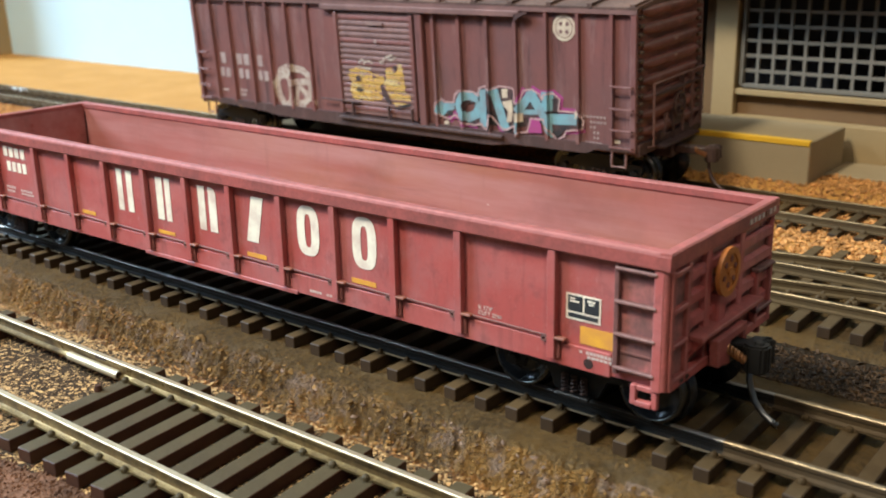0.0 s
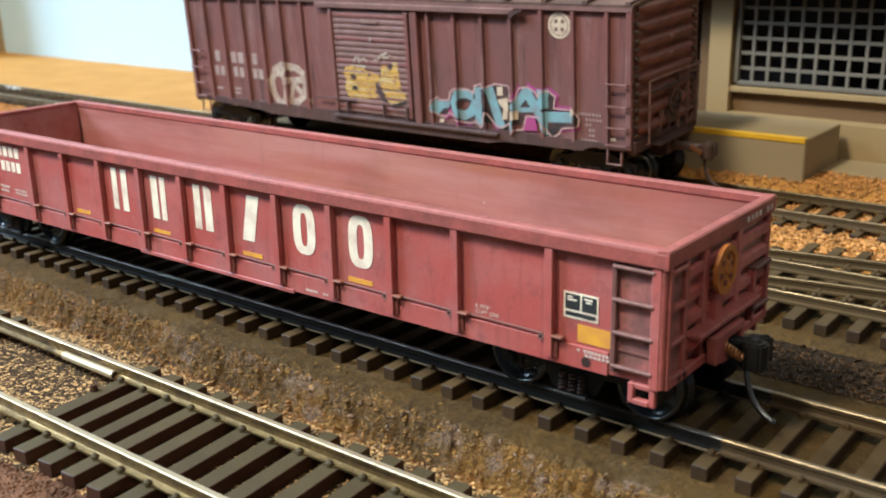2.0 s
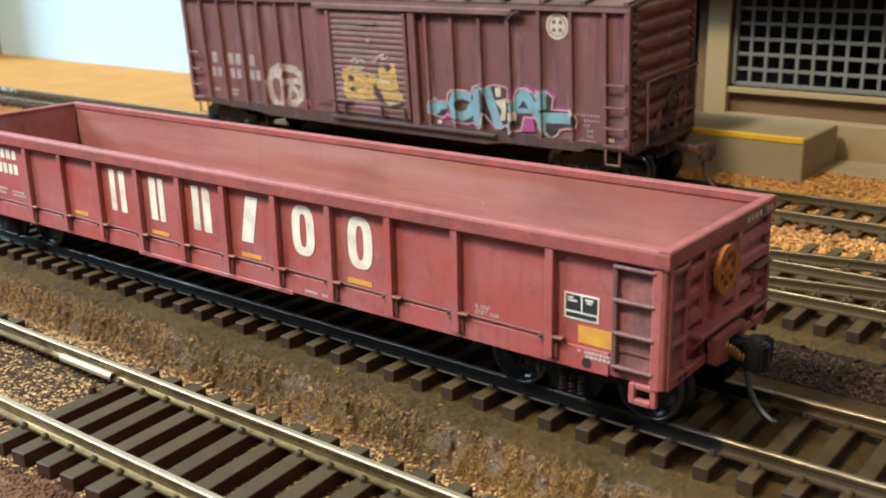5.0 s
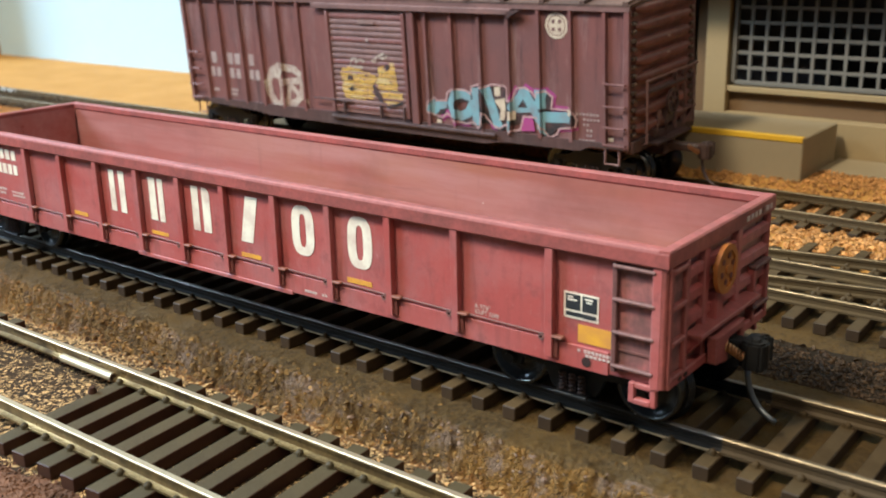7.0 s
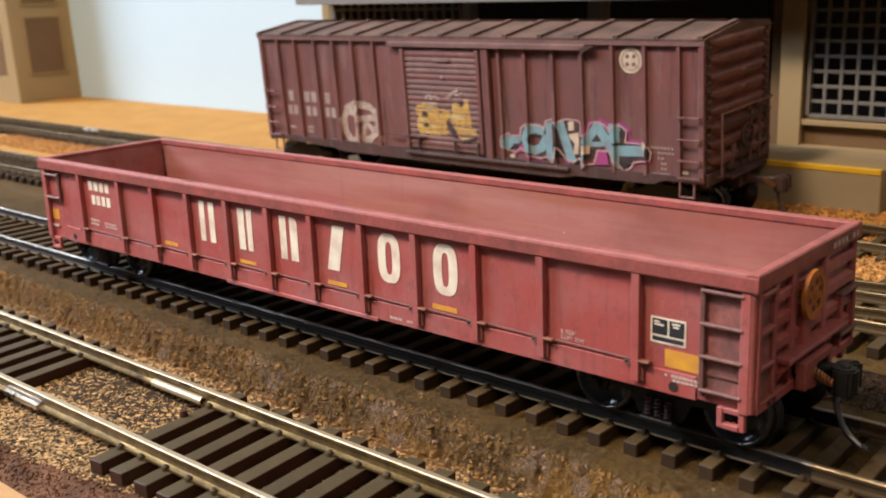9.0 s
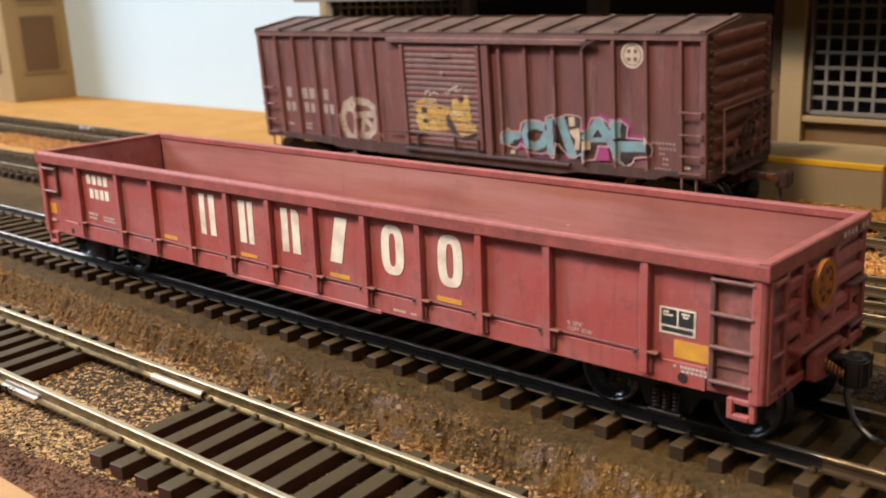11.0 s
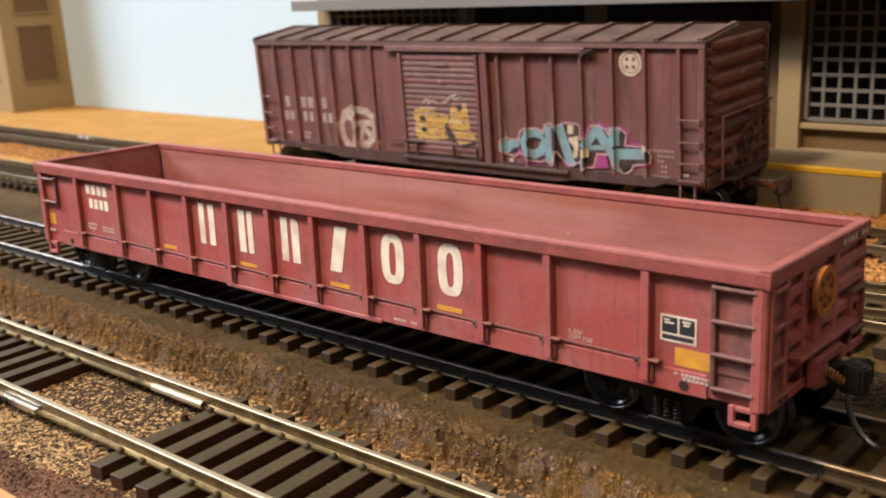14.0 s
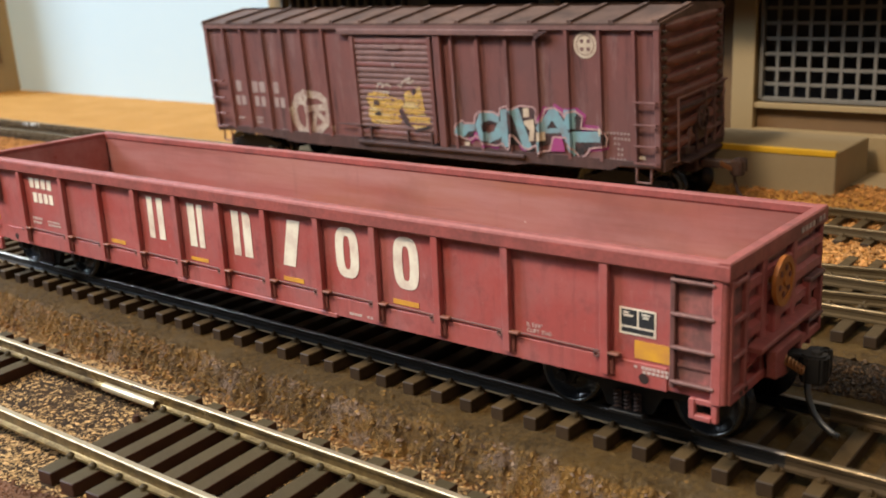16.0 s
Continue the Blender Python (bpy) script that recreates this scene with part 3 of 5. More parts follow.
FRONT = track("shiny track on the front board with a sleeper gap", 0, -42.3, -5.6, 0.3, -190, 190, [u for u in [3.55 + 6.08 * k for k in range(-30, 28)] if u > -3 or u < -45], TIE_FRONT, (M_RAIL_WEB, M_HEAD, M_RAIL), 2.5, None, 9.3, 5.0)
bm = prism(bmesh.new(), [(-10.8, -2.75), (-7.8, -2.75), (-7.8, -1.9), (-8.55, -1.75), (-8.7, -1.4), (-9.9, -1.4), (-10.05, -1.75), (-10.8, -1.9)], "x", -40.0, -28.0)
part("rail_joiner", bm, M_JOINER, FRONT, "bright folded metal rail joiner")
bm = rod(bmesh.new(), (-20.4, 8.25, -1.95), (-5.6, 8.25, -1.95), 0.78, 12)
box(bm, -20.4, -5.6, 8.1, 10.6, -2.7, -2.3)
joiner = part("rail_joiner", bm, M_HEAD, FRONT, "brass rolled rail joiner")
# slot and joiner end are solid dark patches with their depth painted in
part("slot", boxed(-12.8, -9.8, 8.66, 8.77, -0.6, -0.12), M_DARK_HOLE, joiner, "dark strip painted for a slot")
part("joiner_mouth", rod(bmesh.new(), (-5.7, 8.25, -1.95), (-5.55, 8.25, -1.95), 0.56, 12), M_DARK_HOLE, joiner, "dark disc painted for the open end")
part("loose_spike", rod(bmesh.new(), (-4.2, 3.2, -2.5), (-4.2, 3.2, -1.5), 0.8, 10, 0.5), M_TIE_RED, FRONT)


# ---- rolling stock ----
def wheelset(parent, x):
    """An axle with two flanged wheels, standing on the rails at z = 0."""
    axle = part("axle", rod(bmesh.new(), (x, -11, 4.85), (x, 11, 4.85), 0.9, 10), M_WHEEL, parent, smooth=False)
    for s in (-1, 1):
        prof = [(s * 7.3, 1.0), (s * 7.3, 5.5), (s * 7.75, 5.6), (s * 8.1, 5.05), (s * 8.4, 4.86), (s * 10.0, 4.75), (s * 10.0, 4.1), (s * 9.5, 3.7), (s * 9.0, 2.0), (s * 9.9, 1.5), (s * 9.9, 0.85), (s * 7.3, 0.85)]
        wheel = part("wheel", lathe(bmesh.new(), prof, (x, 0, 4.85), "y", 32), M_WHEEL, axle, smooth=True)
        part("wheel_rim", lathe(bmesh.new(), [(s * 8.35, 4.8), (s * 8.35, 4.9), (s * 10.06, 4.8), (s * 10.06, 4.25), (s * 9.9, 4.25)], (x, 0, 4.85), "y", 32), M_TREAD, wheel, "bright worn wheel rim", True)
    return axle


def truck(parent, x):
    """A freight truck: two side frames with bolster springs, two wheelsets, a bolster."""
    t = new("truck")
    t.parent, t.matrix_basis, t.empty_display_size = parent, pose(x * MM, 0, 0), 0.005
    outline = [(-12.4, 5.6), (-12.2, 7.0), (-8.4, 7.2), (-4.6, 8.9), (4.6, 8.9), (8.4, 7.2), (12.2, 7.0), (12.4, 5.6), (11.8, 3.9), (9.0, 3.9), (8.4, 5.4), (4.8, 5.0), (3.4, 2.2), (-3.4, 2.2), (-4.8, 5.0), (-8.4, 5.4), (-9.0, 3.9), (-11.8, 3.9)]
    for s in (-1, 1):
        frame_bm = prism(bmesh.new(), outline, "y", s * 10.9, s * 11.9)
        part("side_frame", frame_bm, M_BLACK, t)
        part("spring_plank", boxed(-2.6, 2.6, s * 11.2, s * 13.2, 1.8, 2.3, bev=0.1), M_BLACK, t)
        for k in (-1.5, 0, 1.5):
            coil = [(k + 0.45 * math.cos(n * 0.8), s * 12.4 + 0.45 * math.sin(n * 0.8), 2.3 + n * 0.072) for n in range(40)]
            part("spring", tube(bmesh.new(), coil, 0.17, 5), M_RUST, t)
        for k in (-10.4, 10.4):
            part("bearing_cap", rod(bmesh.new(), (k, s * 11.8, 4.9), (k, s * 12.6, 4.9), 1.1, 10, 0.8), M_BLACK, t)
    part("bolster", boxed(-2, 2, -11.5, 11.5, 5, 8, bev=0.3), M_BLACK, t)
    for k in (-10.4, 10.4):
        wheelset(t, k)
    return t


def coupler(parent, x, s, z=9.5, reach=0.0, metal=None):
    """A black knuckle coupler with a copper spring and a bent steel trip pin."""
    metal = metal or M_BLACK
    c = part("coupler", boxed(x, x + s * (3.4 + reach), -1.3, 1.3, z - 1.0, z + 1.0, bev=0.25), metal, parent)
    x += s * reach
    head = prism(bmesh.new(), [(x + s * 2.6, -1.9), (x + s * 3.6, -2.6), (x + s * 5.6, -2.3), (x + s * 6.2, -1.2), (x + s * 5.9, 0.5), (x + s * 4.6, 0.2), (x + s * 4.8, 1.7), (x + s * 5.9, 2.3), (x + s * 4.6, 2.6), (x + s * 2.6, 1.7)], "z", z - 2.4, z + 1.5)
    bmesh.ops.bevel(head, geom=list(head.edges), offset=0.3, segments=2, affect="EDGES")
    part("knuckle", rub_edges(head, 0.22), [metal, M_WORN_BLACK if metal == M_BLACK else metal], c)
    # dark disc on top of the knuckle paints in the hole's depth
    part("pin_hole", rod(bmesh.new(), (x + s * 3.7, 0.6, z + 1.48), (x + s * 3.7, 0.6, z + 1.54), 0.7, 12), M_DARKIN, c)
    part("knuckle_lug", rod(bmesh.new(), (x + s * 4.6, -1.0, z + 1.4), (x + s * 4.6, -1.0, z + 1.9), 0.8, 12, 0.6), metal, c)
    turns = [(x + s * (0.7 + 0.046 * k), -2.9 + 0.55 * math.cos(k * 0.63), z + 0.9 - 0.02 * k + 0.55 * math.sin(k * 0.63)) for k in range(66)]
    part("spring", tube(bmesh.new(), turns, 0.18, 6), M_COPPER, c, "thin copper coil spring")
    pin = [(x + s * 3.4, -0.4, z - 2.3), (x + s * 3.4, -0.4, z - 4.0), (x + s * 3.7, -0.4, z - 5.4), (x + s * 4.4, -0.5, z - 7.0), (x + s * 5.5, -0.6, z - 8.3), (x + s * 6.9, -0.8, z - 9.2), (x + s * 7.9, -0.9, z - 9.5)]
    part("trip_pin", tube(bmesh.new(), pin, 0.44, 10), M_WIRE if metal == M_BLACK else metal, c, "curved steel wire pin", True)
    return c


def build_gondola():
    g = thing("gondola_wagon", 0, 0, 0, "faded red open gondola wagon with white shapes on brown track", "model wagon")
    X, Y = 87.1, 16.0
    part("floor", boxed(-X + 1.2, X - 1.2, -15.3, 15.3, 9.4, 10.4), M_RED_IN, g)
    for s in (-1, 1):
        bm = boxed(-X + 0.4, X - 0.4, s * 15.4, s * Y, 8.2, 25.0)
        bm.normal_update()
        for f in bm.faces:
            f.material_index = 1 if f.normal.y * s < -0.5 else 0
        part("side_panel", bm, [M_RED, M_RED_IN], g)
        part("side_sill", boxed(-79, 79, s * 15.95, s * 16.25, 8.0, 11.2, bev=0.06), M_RED, g)
        part("belly_sill", boxed(-20, 21, s * 15.6, s * 16.4, 7.6, 8.3, bev=0.08), M_RED, g)
        chord = prism(bmesh.new(), [(s * 15.18, 25.35), (s * 15.18, 26.3), (s * 15.45, 26.42), (s * 16.75, 26.45), (s * 17.05, 26.25), (s * 17.15, 25.9), (s * 17.15, 24.25), (s * 17.0, 24.05), (s * 16.0, 24.05)], "x", -X - 0.2, X + 0.2)
        part("top_chord", rub_edges(chord, 0.4), [M_RED_RUB, M_RED_EDGE], g)
        for n, x in enumerate((-70.6, -54.8, -42.4, -30.4, -18.0, -6.0, 5.7, 18.1, 30.2, 42.4, 54.7, 70.3)):
            post = bmesh.new()
            prism(post, [(x - 0.6, 8.9), (x + 0.6, 8.9), (x + 0.62, 24.1), (x - 0.62, 24.1)], "y", s * 15.98, s * 17.0)
            bmesh.ops.bevel(post, geom=list(post.edges), offset=0.08, segments=1, affect="EDGES")
            p = part("side_post", rub_edges(post, 0.2), [M_RED, M_RED_EDGE], g)
            # foot bracket in a darker red that paints in the shade beside the post
            part("post_foot", boxed(x + 0.5, x + 1.25, s * 16.0, s * 16.6, 8.9, 11.65, bev=0.1), M_FOOT_RED, p)
            part("rod_clip", boxed(x + 0.5, x + 2.2, s * 16.1, s * 17.1, 11.7, 12.1, bev=0.1), M_CLIP, p)
            part("rod_eye", lathe(bmesh.new(), [(0, 0.24), (0, 0.52), (s * 0.45, 0.52), (s * 0.45, 0.24)], (x - 1.3, s * 16.2, 11.35), "y", 12), M_GRIME_EDGE, p)
        span = (-70.6, -54.8, -42.4, -30.4, -18.0, -6.0, 5.7, 18.1, 30.2, 42.4, 54.7, 70.3)
        for a, b in zip(span, span[1:]):
            part("grab_rod", rod(bmesh.new(), (a + 1.2, s * 16.36, 11.9), (b - 1.2, s * 16.36, 11.75), 0.13, 6), M_GRIME_EDGE, g)
        for e in (-1, 1):
            part("corner_post", rub_edges(boxed(e * (X - 2.0), e * (X - 0.6), s * 15.4, s * 16.9, 7.9, 24.3, bev=0.15), 0.25), [M_RED, M_RED_EDGE], g)
            lad = new("ladder")
            lad.parent, lad.empty_display_size = g, 0.003
            zs = (9.9, 14.5, 18.9, 23.3) if e * s < 0 else (17.6, 22.8)
            for x in (79.9, 85.9):
                part("stile", rub_edges(boxed(e * x - 0.35, e * x + 0.35, s * 16.0, s * 16.75, zs[0] - 0.9, zs[-1] + 0.5, bev=0.1), 0.25), [M_GRIME, M_GRIME_EDGE], lad)
            if len(zs) == 4:
                part("ladder_backing", boxed(e * 80.2, e * 85.7, s * 16.0, s * 16.1, 9.2, 23.6), M_GRIME_BACK, lad)
            if len(zs) == 4:
                part("ladder_seam", boxed(e * 80.3, e * 85.5, s * 16.0, s * 16.28, 11.9, 12.15), M_GRIME, lad)
            for z in zs:
                part("rung", rub_edges(boxed(e * 79.7, e * 85.6, s * 16.2, s * 17.05, z - 0.22, z + 0.28, bev=0.14), 0.25), [M_GRIME, M_GRIME_EDGE], lad)
            step = boxed(e * 82.2, e * 83.0, s * 15.9, s * 16.7, 5.4, 8.2, bev=0.1)
            box(step, e * 85.2, e * 86.0, s * 15.9, s * 16.7, 5.4, 8.2, bev=0.1)
            box(step, e * 83.0, e * 85.2, s * 15.8, s * 16.8, 5.4, 6.1, bev=0.08)
            box(step, e * 83.0, e * 85.2, s * 15.9, s * 16.6, 7.5, 8.2, bev=0.08)
            part("step", step, M_RED, g)
            # dark disc on the sill, the shade inside a hole given as colour
            part("sill_hole", rod(bmesh.new(), (e * 75.8, s * 16.22, 9.15), (e * 75.8, s * 16.3, 9.15), 0.72, 14), M_DARK_HOLE, g)
    for e in (-1, 1):
        part("end_panel", boxed(e * (X - 1.3), e * (X - 0.8), -15.4, 15.4, 8.6, 25.6), [M_RED_IN], g)
        chord = prism(bmesh.new(), [(e * (X - 1.3), 25.4), (e * (X - 1.3), 26.2), (e * (X - 1.1), 26.4), (e * (X + 0.1), 26.42), (e * (X + 0.3), 26.2), (e * (X + 0.3), 24.2), (e * (X - 0.2), 24.0)], "y", -17.1, 17.1)
        part("end_chord", rub_edges(chord, 0.32), [M_RED_RUB, M_RED_EDGE], g)
        for y in (-5.6, 4.9):
            part("end_post", rub_edges(boxed(e * (X - 1.0), e * (X + 0.2), y - 0.7, y + 0.7, 9.2, 24.2, bev=0.15), 0.25), [M_RED, M_RED_EDGE], g)
        for z in (12.4, 15.6, 18.8, 22.0):
            for a, b in ((-11.0, -6.4), (5.7, 15.6), (-4.8, 4.1)):
                rib = prism(bmesh.new(), [(e * (X - 0.95), z - 0.9), (e * (X + 0.05), z - 0.75), (e * (X + 0.05), z + 0.45), (e * (X - 0.95), z + 0.8)], "y", a, b)
                part("end_rib", rub_edges(rib, 0.22), [M_RED, M_RED_EDGE], g)
        for y, tall in ((-16.3, 0.55), (16.0, 0.6)):
            part("corner_pillar", rod(bmesh.new(), (e * (X - 0.5), y, 8.2), (e * (X - 0.5), y, 24.1), tall, 12), M_RED_RUB, g)
        # ladder frame on the near half of each end, low step frame on the other
        lad = new("end_ladder")
        lad.parent, lad.empty_display_size = g, 0.003
        part("ladder_backing", boxed(e * (X - 0.9), e * (X - 0.3), -15.8, -11.6, 9.6, 24.0), M_GRIME_BACK, lad)
        for y in (-15.9, -11.5):
            part("stile", rub_edges(boxed(e * (X - 0.8), e * (X + 0.35), y - 0.4, y + 0.4, 8.6, 24.0, bev=0.12), 0.25), [M_RED_RUB, M_RED_EDGE], lad)
        for z in (9.2, 13.9, 18.6, 23.4):
            part("rung", rub_edges(boxed(e * (X - 0.5), e * (X + 0.5), -15.6, -11.8, z - 0.35, z + 0.35, bev=0.14), 0.25), [M_RED_RUB, M_RED_EDGE], lad)
        low = new("step_frame")
        low.parent, low.empty_display_size = g, 0.003
        for y in (10.4, 15.2):
            part("stile", rub_edges(boxed(e * (X - 0.6), e * (X + 0.6), y - 0.35, y + 0.35, 9.0, 17.4, bev=0.12), 0.25), [M_RED_RUB, M_RED_EDGE], low)
        for z in (11.0, 17.1):
            part("rung", rub_edges(boxed(e * (X - 0.4), e * (X + 0.8), 9.9, 15.7, z - 0.28, z + 0.3, bev=0.12), 0.25), [M_GRIME, M_GRIME_EDGE], low)
        part("end_sill", rub_edges(boxed(e * (X - 1.5), e * (X + 0.4), -16.2, 16.2, 8.0, 9.4, bev=0.15), 0.25), [M_RED, M_RED_EDGE], g)
        # black blocks on the sill paint in its slots
        for y in (-13.0, -11.4):
            part("sill_slot", boxed(e * (X + 0.35), e * (X + 0.45), y - 0.5, y + 0.5, 8.4, 9.0), M_BLACK, g)
        part("draft_box", rub_edges(boxed(e * (X - 9), e * (X + 1.3), -3.3, 3.3, 7.0, 11.2, bev=0.25), 0.25), [M_RED, M_RED_EDGE], g)
        strike = prism(bmesh.new(), [(-6.0, 8.4), (-2.3, 7.8), (-2.3, 11.0), (2.2, 11.0), (2.2, 9.6), (2.9, 9.6), (2.9, 12.3), (-6.4, 12.3)], "x", e * (X + 0.9), e * (X + 2.3))
        bmesh.ops.bevel(strike, geom=list(strike.edges), offset=0.16, segments=2, affect="EDGES")
        part("striker", rub_edges(strike, 0.25), [M_RED_RUB, M_RED_EDGE], g)
        # black plate paints in the dark inside of the draft pocket
        part("draft_pocket", boxed(e * (X + 1.2), e * (X + 1.5), -2.2, 2.2, 7.0, 11.1), M_BLACK, g)
        part("end_platform", rub_edges(boxed(e * (X - 0.6), e * (X + 1.9), -10.2, 9.4, 13.1, 13.8, bev=0.12), 0.25), [M_RED_RUB, M_RED_EDGE], g)
        part("platform_bracket", prism(bmesh.new(), [(e * (X - 0.6), 10.2), (e * (X + 1.6), 13.1), (e * (X - 0.6), 13.1)], "y", -9.6, -7.4), M_RED, g)
        coupler(g, e * (X + 1.0), e, 9.4)
        truck(g, e * 71.4)
    part("paint_chip", boxed(36.4, 36.75, 15.3, 15.39, 18.25, 18.42), M_DIM_WHITE, g, "white speck on the inner wall")
    # hand brake wheel on the end
    wheel = lathe(bmesh.new(), [(0, 2.5), (0, 3.35), (0.6, 3.35), (0.6, 2.5)], (X + 1.0, -2.4, 20.6), "x", 30)
    bw = part("brake_wheel", wheel, M_ORANGE, g, "orange plastic hand brake wheel")
    part("wheel_disc", lathe(bmesh.new(), [(0.0, 0.1), (0.0, 2.7), (0.4, 2.7), (0.5, 0.1)], (X + 1.0, -2.4, 20.6), "x", 24), M_ORANGE, bw)
    part("hub", rod(bmesh.new(), (X - 0.4, -2.4, 20.6), (X + 1.75, -2.4, 20.6), 0.6, 12), M_ORANGE, bw)
    # dark red discs on the wheel disc paint in its holes
    for k in range(6):
        a = k * math.tau / 6 + 0.3
        part("spoke_hole", rod(bmesh.new(), (X + 1.5, -2.4 + 1.75 * math.cos(a), 20.6 + 1.75 * math.sin(a)), (X + 1.62, -2.4 + 1.75 * math.cos(a), 20.6 + 1.75 * math.sin(a)), 0.42, 8), M_FOOT_RED, bw)
    part("brake_box", boxed(X - 0.6, X + 0.8, -3.6, -1.2, 13.5, 17.6, bev=0.2), M_RED, g)
    part("centre_sill", boxed(-80, 80, -2.6, 2.6, 6.2, 9.4), M_BLACK, g)
    for x in range(-50, 51, 20):
        part("cross_bearer", prism(bmesh.new(), [(-15.2, 8.6), (15.2, 8.6), (15.2, 9.4), (-15.2, 9.4)], "x", x - 0.6, x + 0.6), M_BLACK, g)
    # the body sits a trifle low at its rear end
    lean = pose(0, 0, -0.23 * MM, 0, -0.22, 0)
    for child in g.children:
        if not child.name.startswith("truck"):
            child.matrix_basis = lean @ child.matrix_basis
    return g


def rounded_bar(bm, x0, x1, z0, z1, y, r, corners):
    """An upright bar; corners: which of the four are rounded (bl, br, tr, tl)."""
    pts = []
    for (cx, cz, a0, sx, sz), on in zip(((x0, z0, 180, 1, 1), (x1, z0, 270, -1, 1), (x1, z1, 0, -1, -1), (x0, z1, 90, 1, -1)), corners):
        if on:
            for k in range(5):
                a = radians(a0 + 22.5 * k)
                pts.append((cx + sx * r + r * math.cos(a), cz + sz * r + r * math.sin(a)))
        else:
            pts.append((cx, cz))
    return prism(bm, pts, "y", y, y - 0.05)


def lettering(text, x, z, size, y, material, parent):
    """One line of built-in-font letters on a side that faces -y."""
    curve = bpy.data.curves.new("lettering", "FONT")
    curve.body, curve.size, curve.extrude = text, size * MM, 0.00002
    tmp = bpy.data.objects.new("lettering", curve)
    scene.collection.objects.link(tmp)
    mesh = bpy.data.meshes.new_from_object(tmp.evaluated_get(bpy.context.evaluated_depsgraph_get()))
    bpy.data.objects.remove(tmp)
    mesh.materials.append(material)
    ob = new("lettering", mesh)
    ob.parent, ob.matrix_basis = parent, pose(x * MM, y * MM, z * MM, 90)
    return ob


def gondola_paint(g):
    y = -16.02
    def mark(bm, material, label=""):
        part("painted_mark", bm, material, g, label)
    # six company shapes as plain bars and rings
    z0, z1 = 14.65, 22.6
    def pair(*bars_):
        for x0, x1, r, c in bars_:
            mark(rounded_bar(bmesh.new(), x0, x1, z0, z1, y, r, c), M_WHITE, "cream painted plain bar")
    sq = (0, 0, 0, 0)
    pair((-27.3, -25.65, 0.1, sq), (-24.35, -22.6, 0.1, sq), (-15.3, -13.4, 0.1, sq), (-12.7, -11.2, 0.1, sq), (-3.3, -1.5, 0.1, sq), (-0.5, 1.5, 1.2, (0, 0, 1, 0)))
    mark(prism(bmesh.new(), [(9.0, z0), (11.9, z0), (13.6, z1), (10.7, z1)], "y", y, y - 0.05), M_WHITE, "cream painted slanted bar")
    def oval(cx, cz, w, h, n=28, power=3.0):
        for k in range(n):
            c, q = math.cos(k * math.tau / n), math.sin(k * math.tau / n)
            yield cx + w * math.copysign(abs(c) ** (2 / power), c), cz + h * math.copysign(abs(q) ** (2 / power), q)
    for cx in (23.9, 36.05):
        bm, n = bmesh.new(), 28
        rings = [[bm.verts.new((px, yy, pz)) for px, pz in oval(cx, 18.78, w, h)] for w, h, yy in ((2.5, 4.15, y), (2.5, 4.15, y - 0.05), (0.72, 2.75, y - 0.05), (0.72, 2.75, y))]
        faces = [bm.faces.new((u[k], u[(k + 1) % n], v[(k + 1) % n], v[k])) for u, v in zip(rings, rings[1:]) for k in range(n)]
        bmesh.ops.recalc_face_normals(bm, faces=faces)
        mark(bm, M_WHITE, "cream painted plain ring")
    # yellow reflective patches
    for a, b, c, d in ((-40.2, -35.7, 12.0, 12.75), (-15.6, -10.8, 12.0, 12.65), (8.8, 13.6, 11.95, 12.7), (33.1, 38.2, 12.05, 12.85)):
        mark(decal(bmesh.new(), a, b, c, d, y), M_YEL, "yellow reflective strip")
    for a, b in ((74.3, 79.3), (-86.0, -82.3)):
        mark(decal(bmesh.new(), a, b, 11.75, 14.2, y), M_YEL, "yellow reflective patch")
    # black data panel in a white frame
    panel = part("data_panel", decal(bmesh.new(), 72.1, 77.3, 14.85, 18.45, y), M_WHITE, g, "black and white data panel")
    for a, b, c, d in ((72.4, 74.6, 16.05, 18.2), (74.9, 77.05, 16.05, 18.2), (72.45, 76.95, 15.15, 15.75)):
        part("panel_field", decal(bmesh.new(), a, b, c, d, y - 0.05), M_BLACK_DECAL, panel)
    for a, b, c in ((72.7, 73.5, 17.7), (72.7, 74.1, 17.3), (75.3, 76.5, 17.7), (75.5, 76.3, 17.3)):
        part("panel_line", decal(bmesh.new(), a, b, c, c + 0.22, y - 0.1), M_WHITE, panel)
    # number and data lines as plain bars
    def bars(x0, x1, z0, z1, n, yy):
        w = (x1 - x0) / n
        for k in range(n):
            mark(decal(bmesh.new(), x0 + k * w, x0 + (k + 0.72) * w, z0, z1, yy), M_WHITE if z1 - z0 > 1 else M_DIM_WHITE)
    bars(-67.8, -59.0, 20.3, 22.4, 4, y)
    bars(-67.0, -59.0, 17.2, 19.3, 4, y)
    bars(-68.4, -64.6, 13.4, 13.9, 4, y)
    bars(-68.4, -65.0, 12.5, 13.0, 3, y)
    bars(-62.8, -58.2, 13.2, 13.6, 5, y)
    bars(-62.6, -57.8, 12.5, 12.9, 5, y)
    lettering("IL 52'6\"", 57.6, 13.0, 0.85, y - 0.02, M_DIM_WHITE, g)
    lettering("CUFT 2240", 57.6, 12.15, 0.85, y - 0.02, M_DIM_WHITE, g)
    bars(23.8, 26.6, 8.6, 9.0, 5, y - 0.24)
    bars(27.6, 31.0, 8.6, 9.0, 5, y - 0.24)
    bars(74.4, 75.0, 10.5, 10.85, 1, y - 0.24)
    bars(75.4, 79.8, 10.5, 10.9, 8, y - 0.24)
    bars(75.6, 79.4, 9.95, 10.3, 6, y - 0.24)
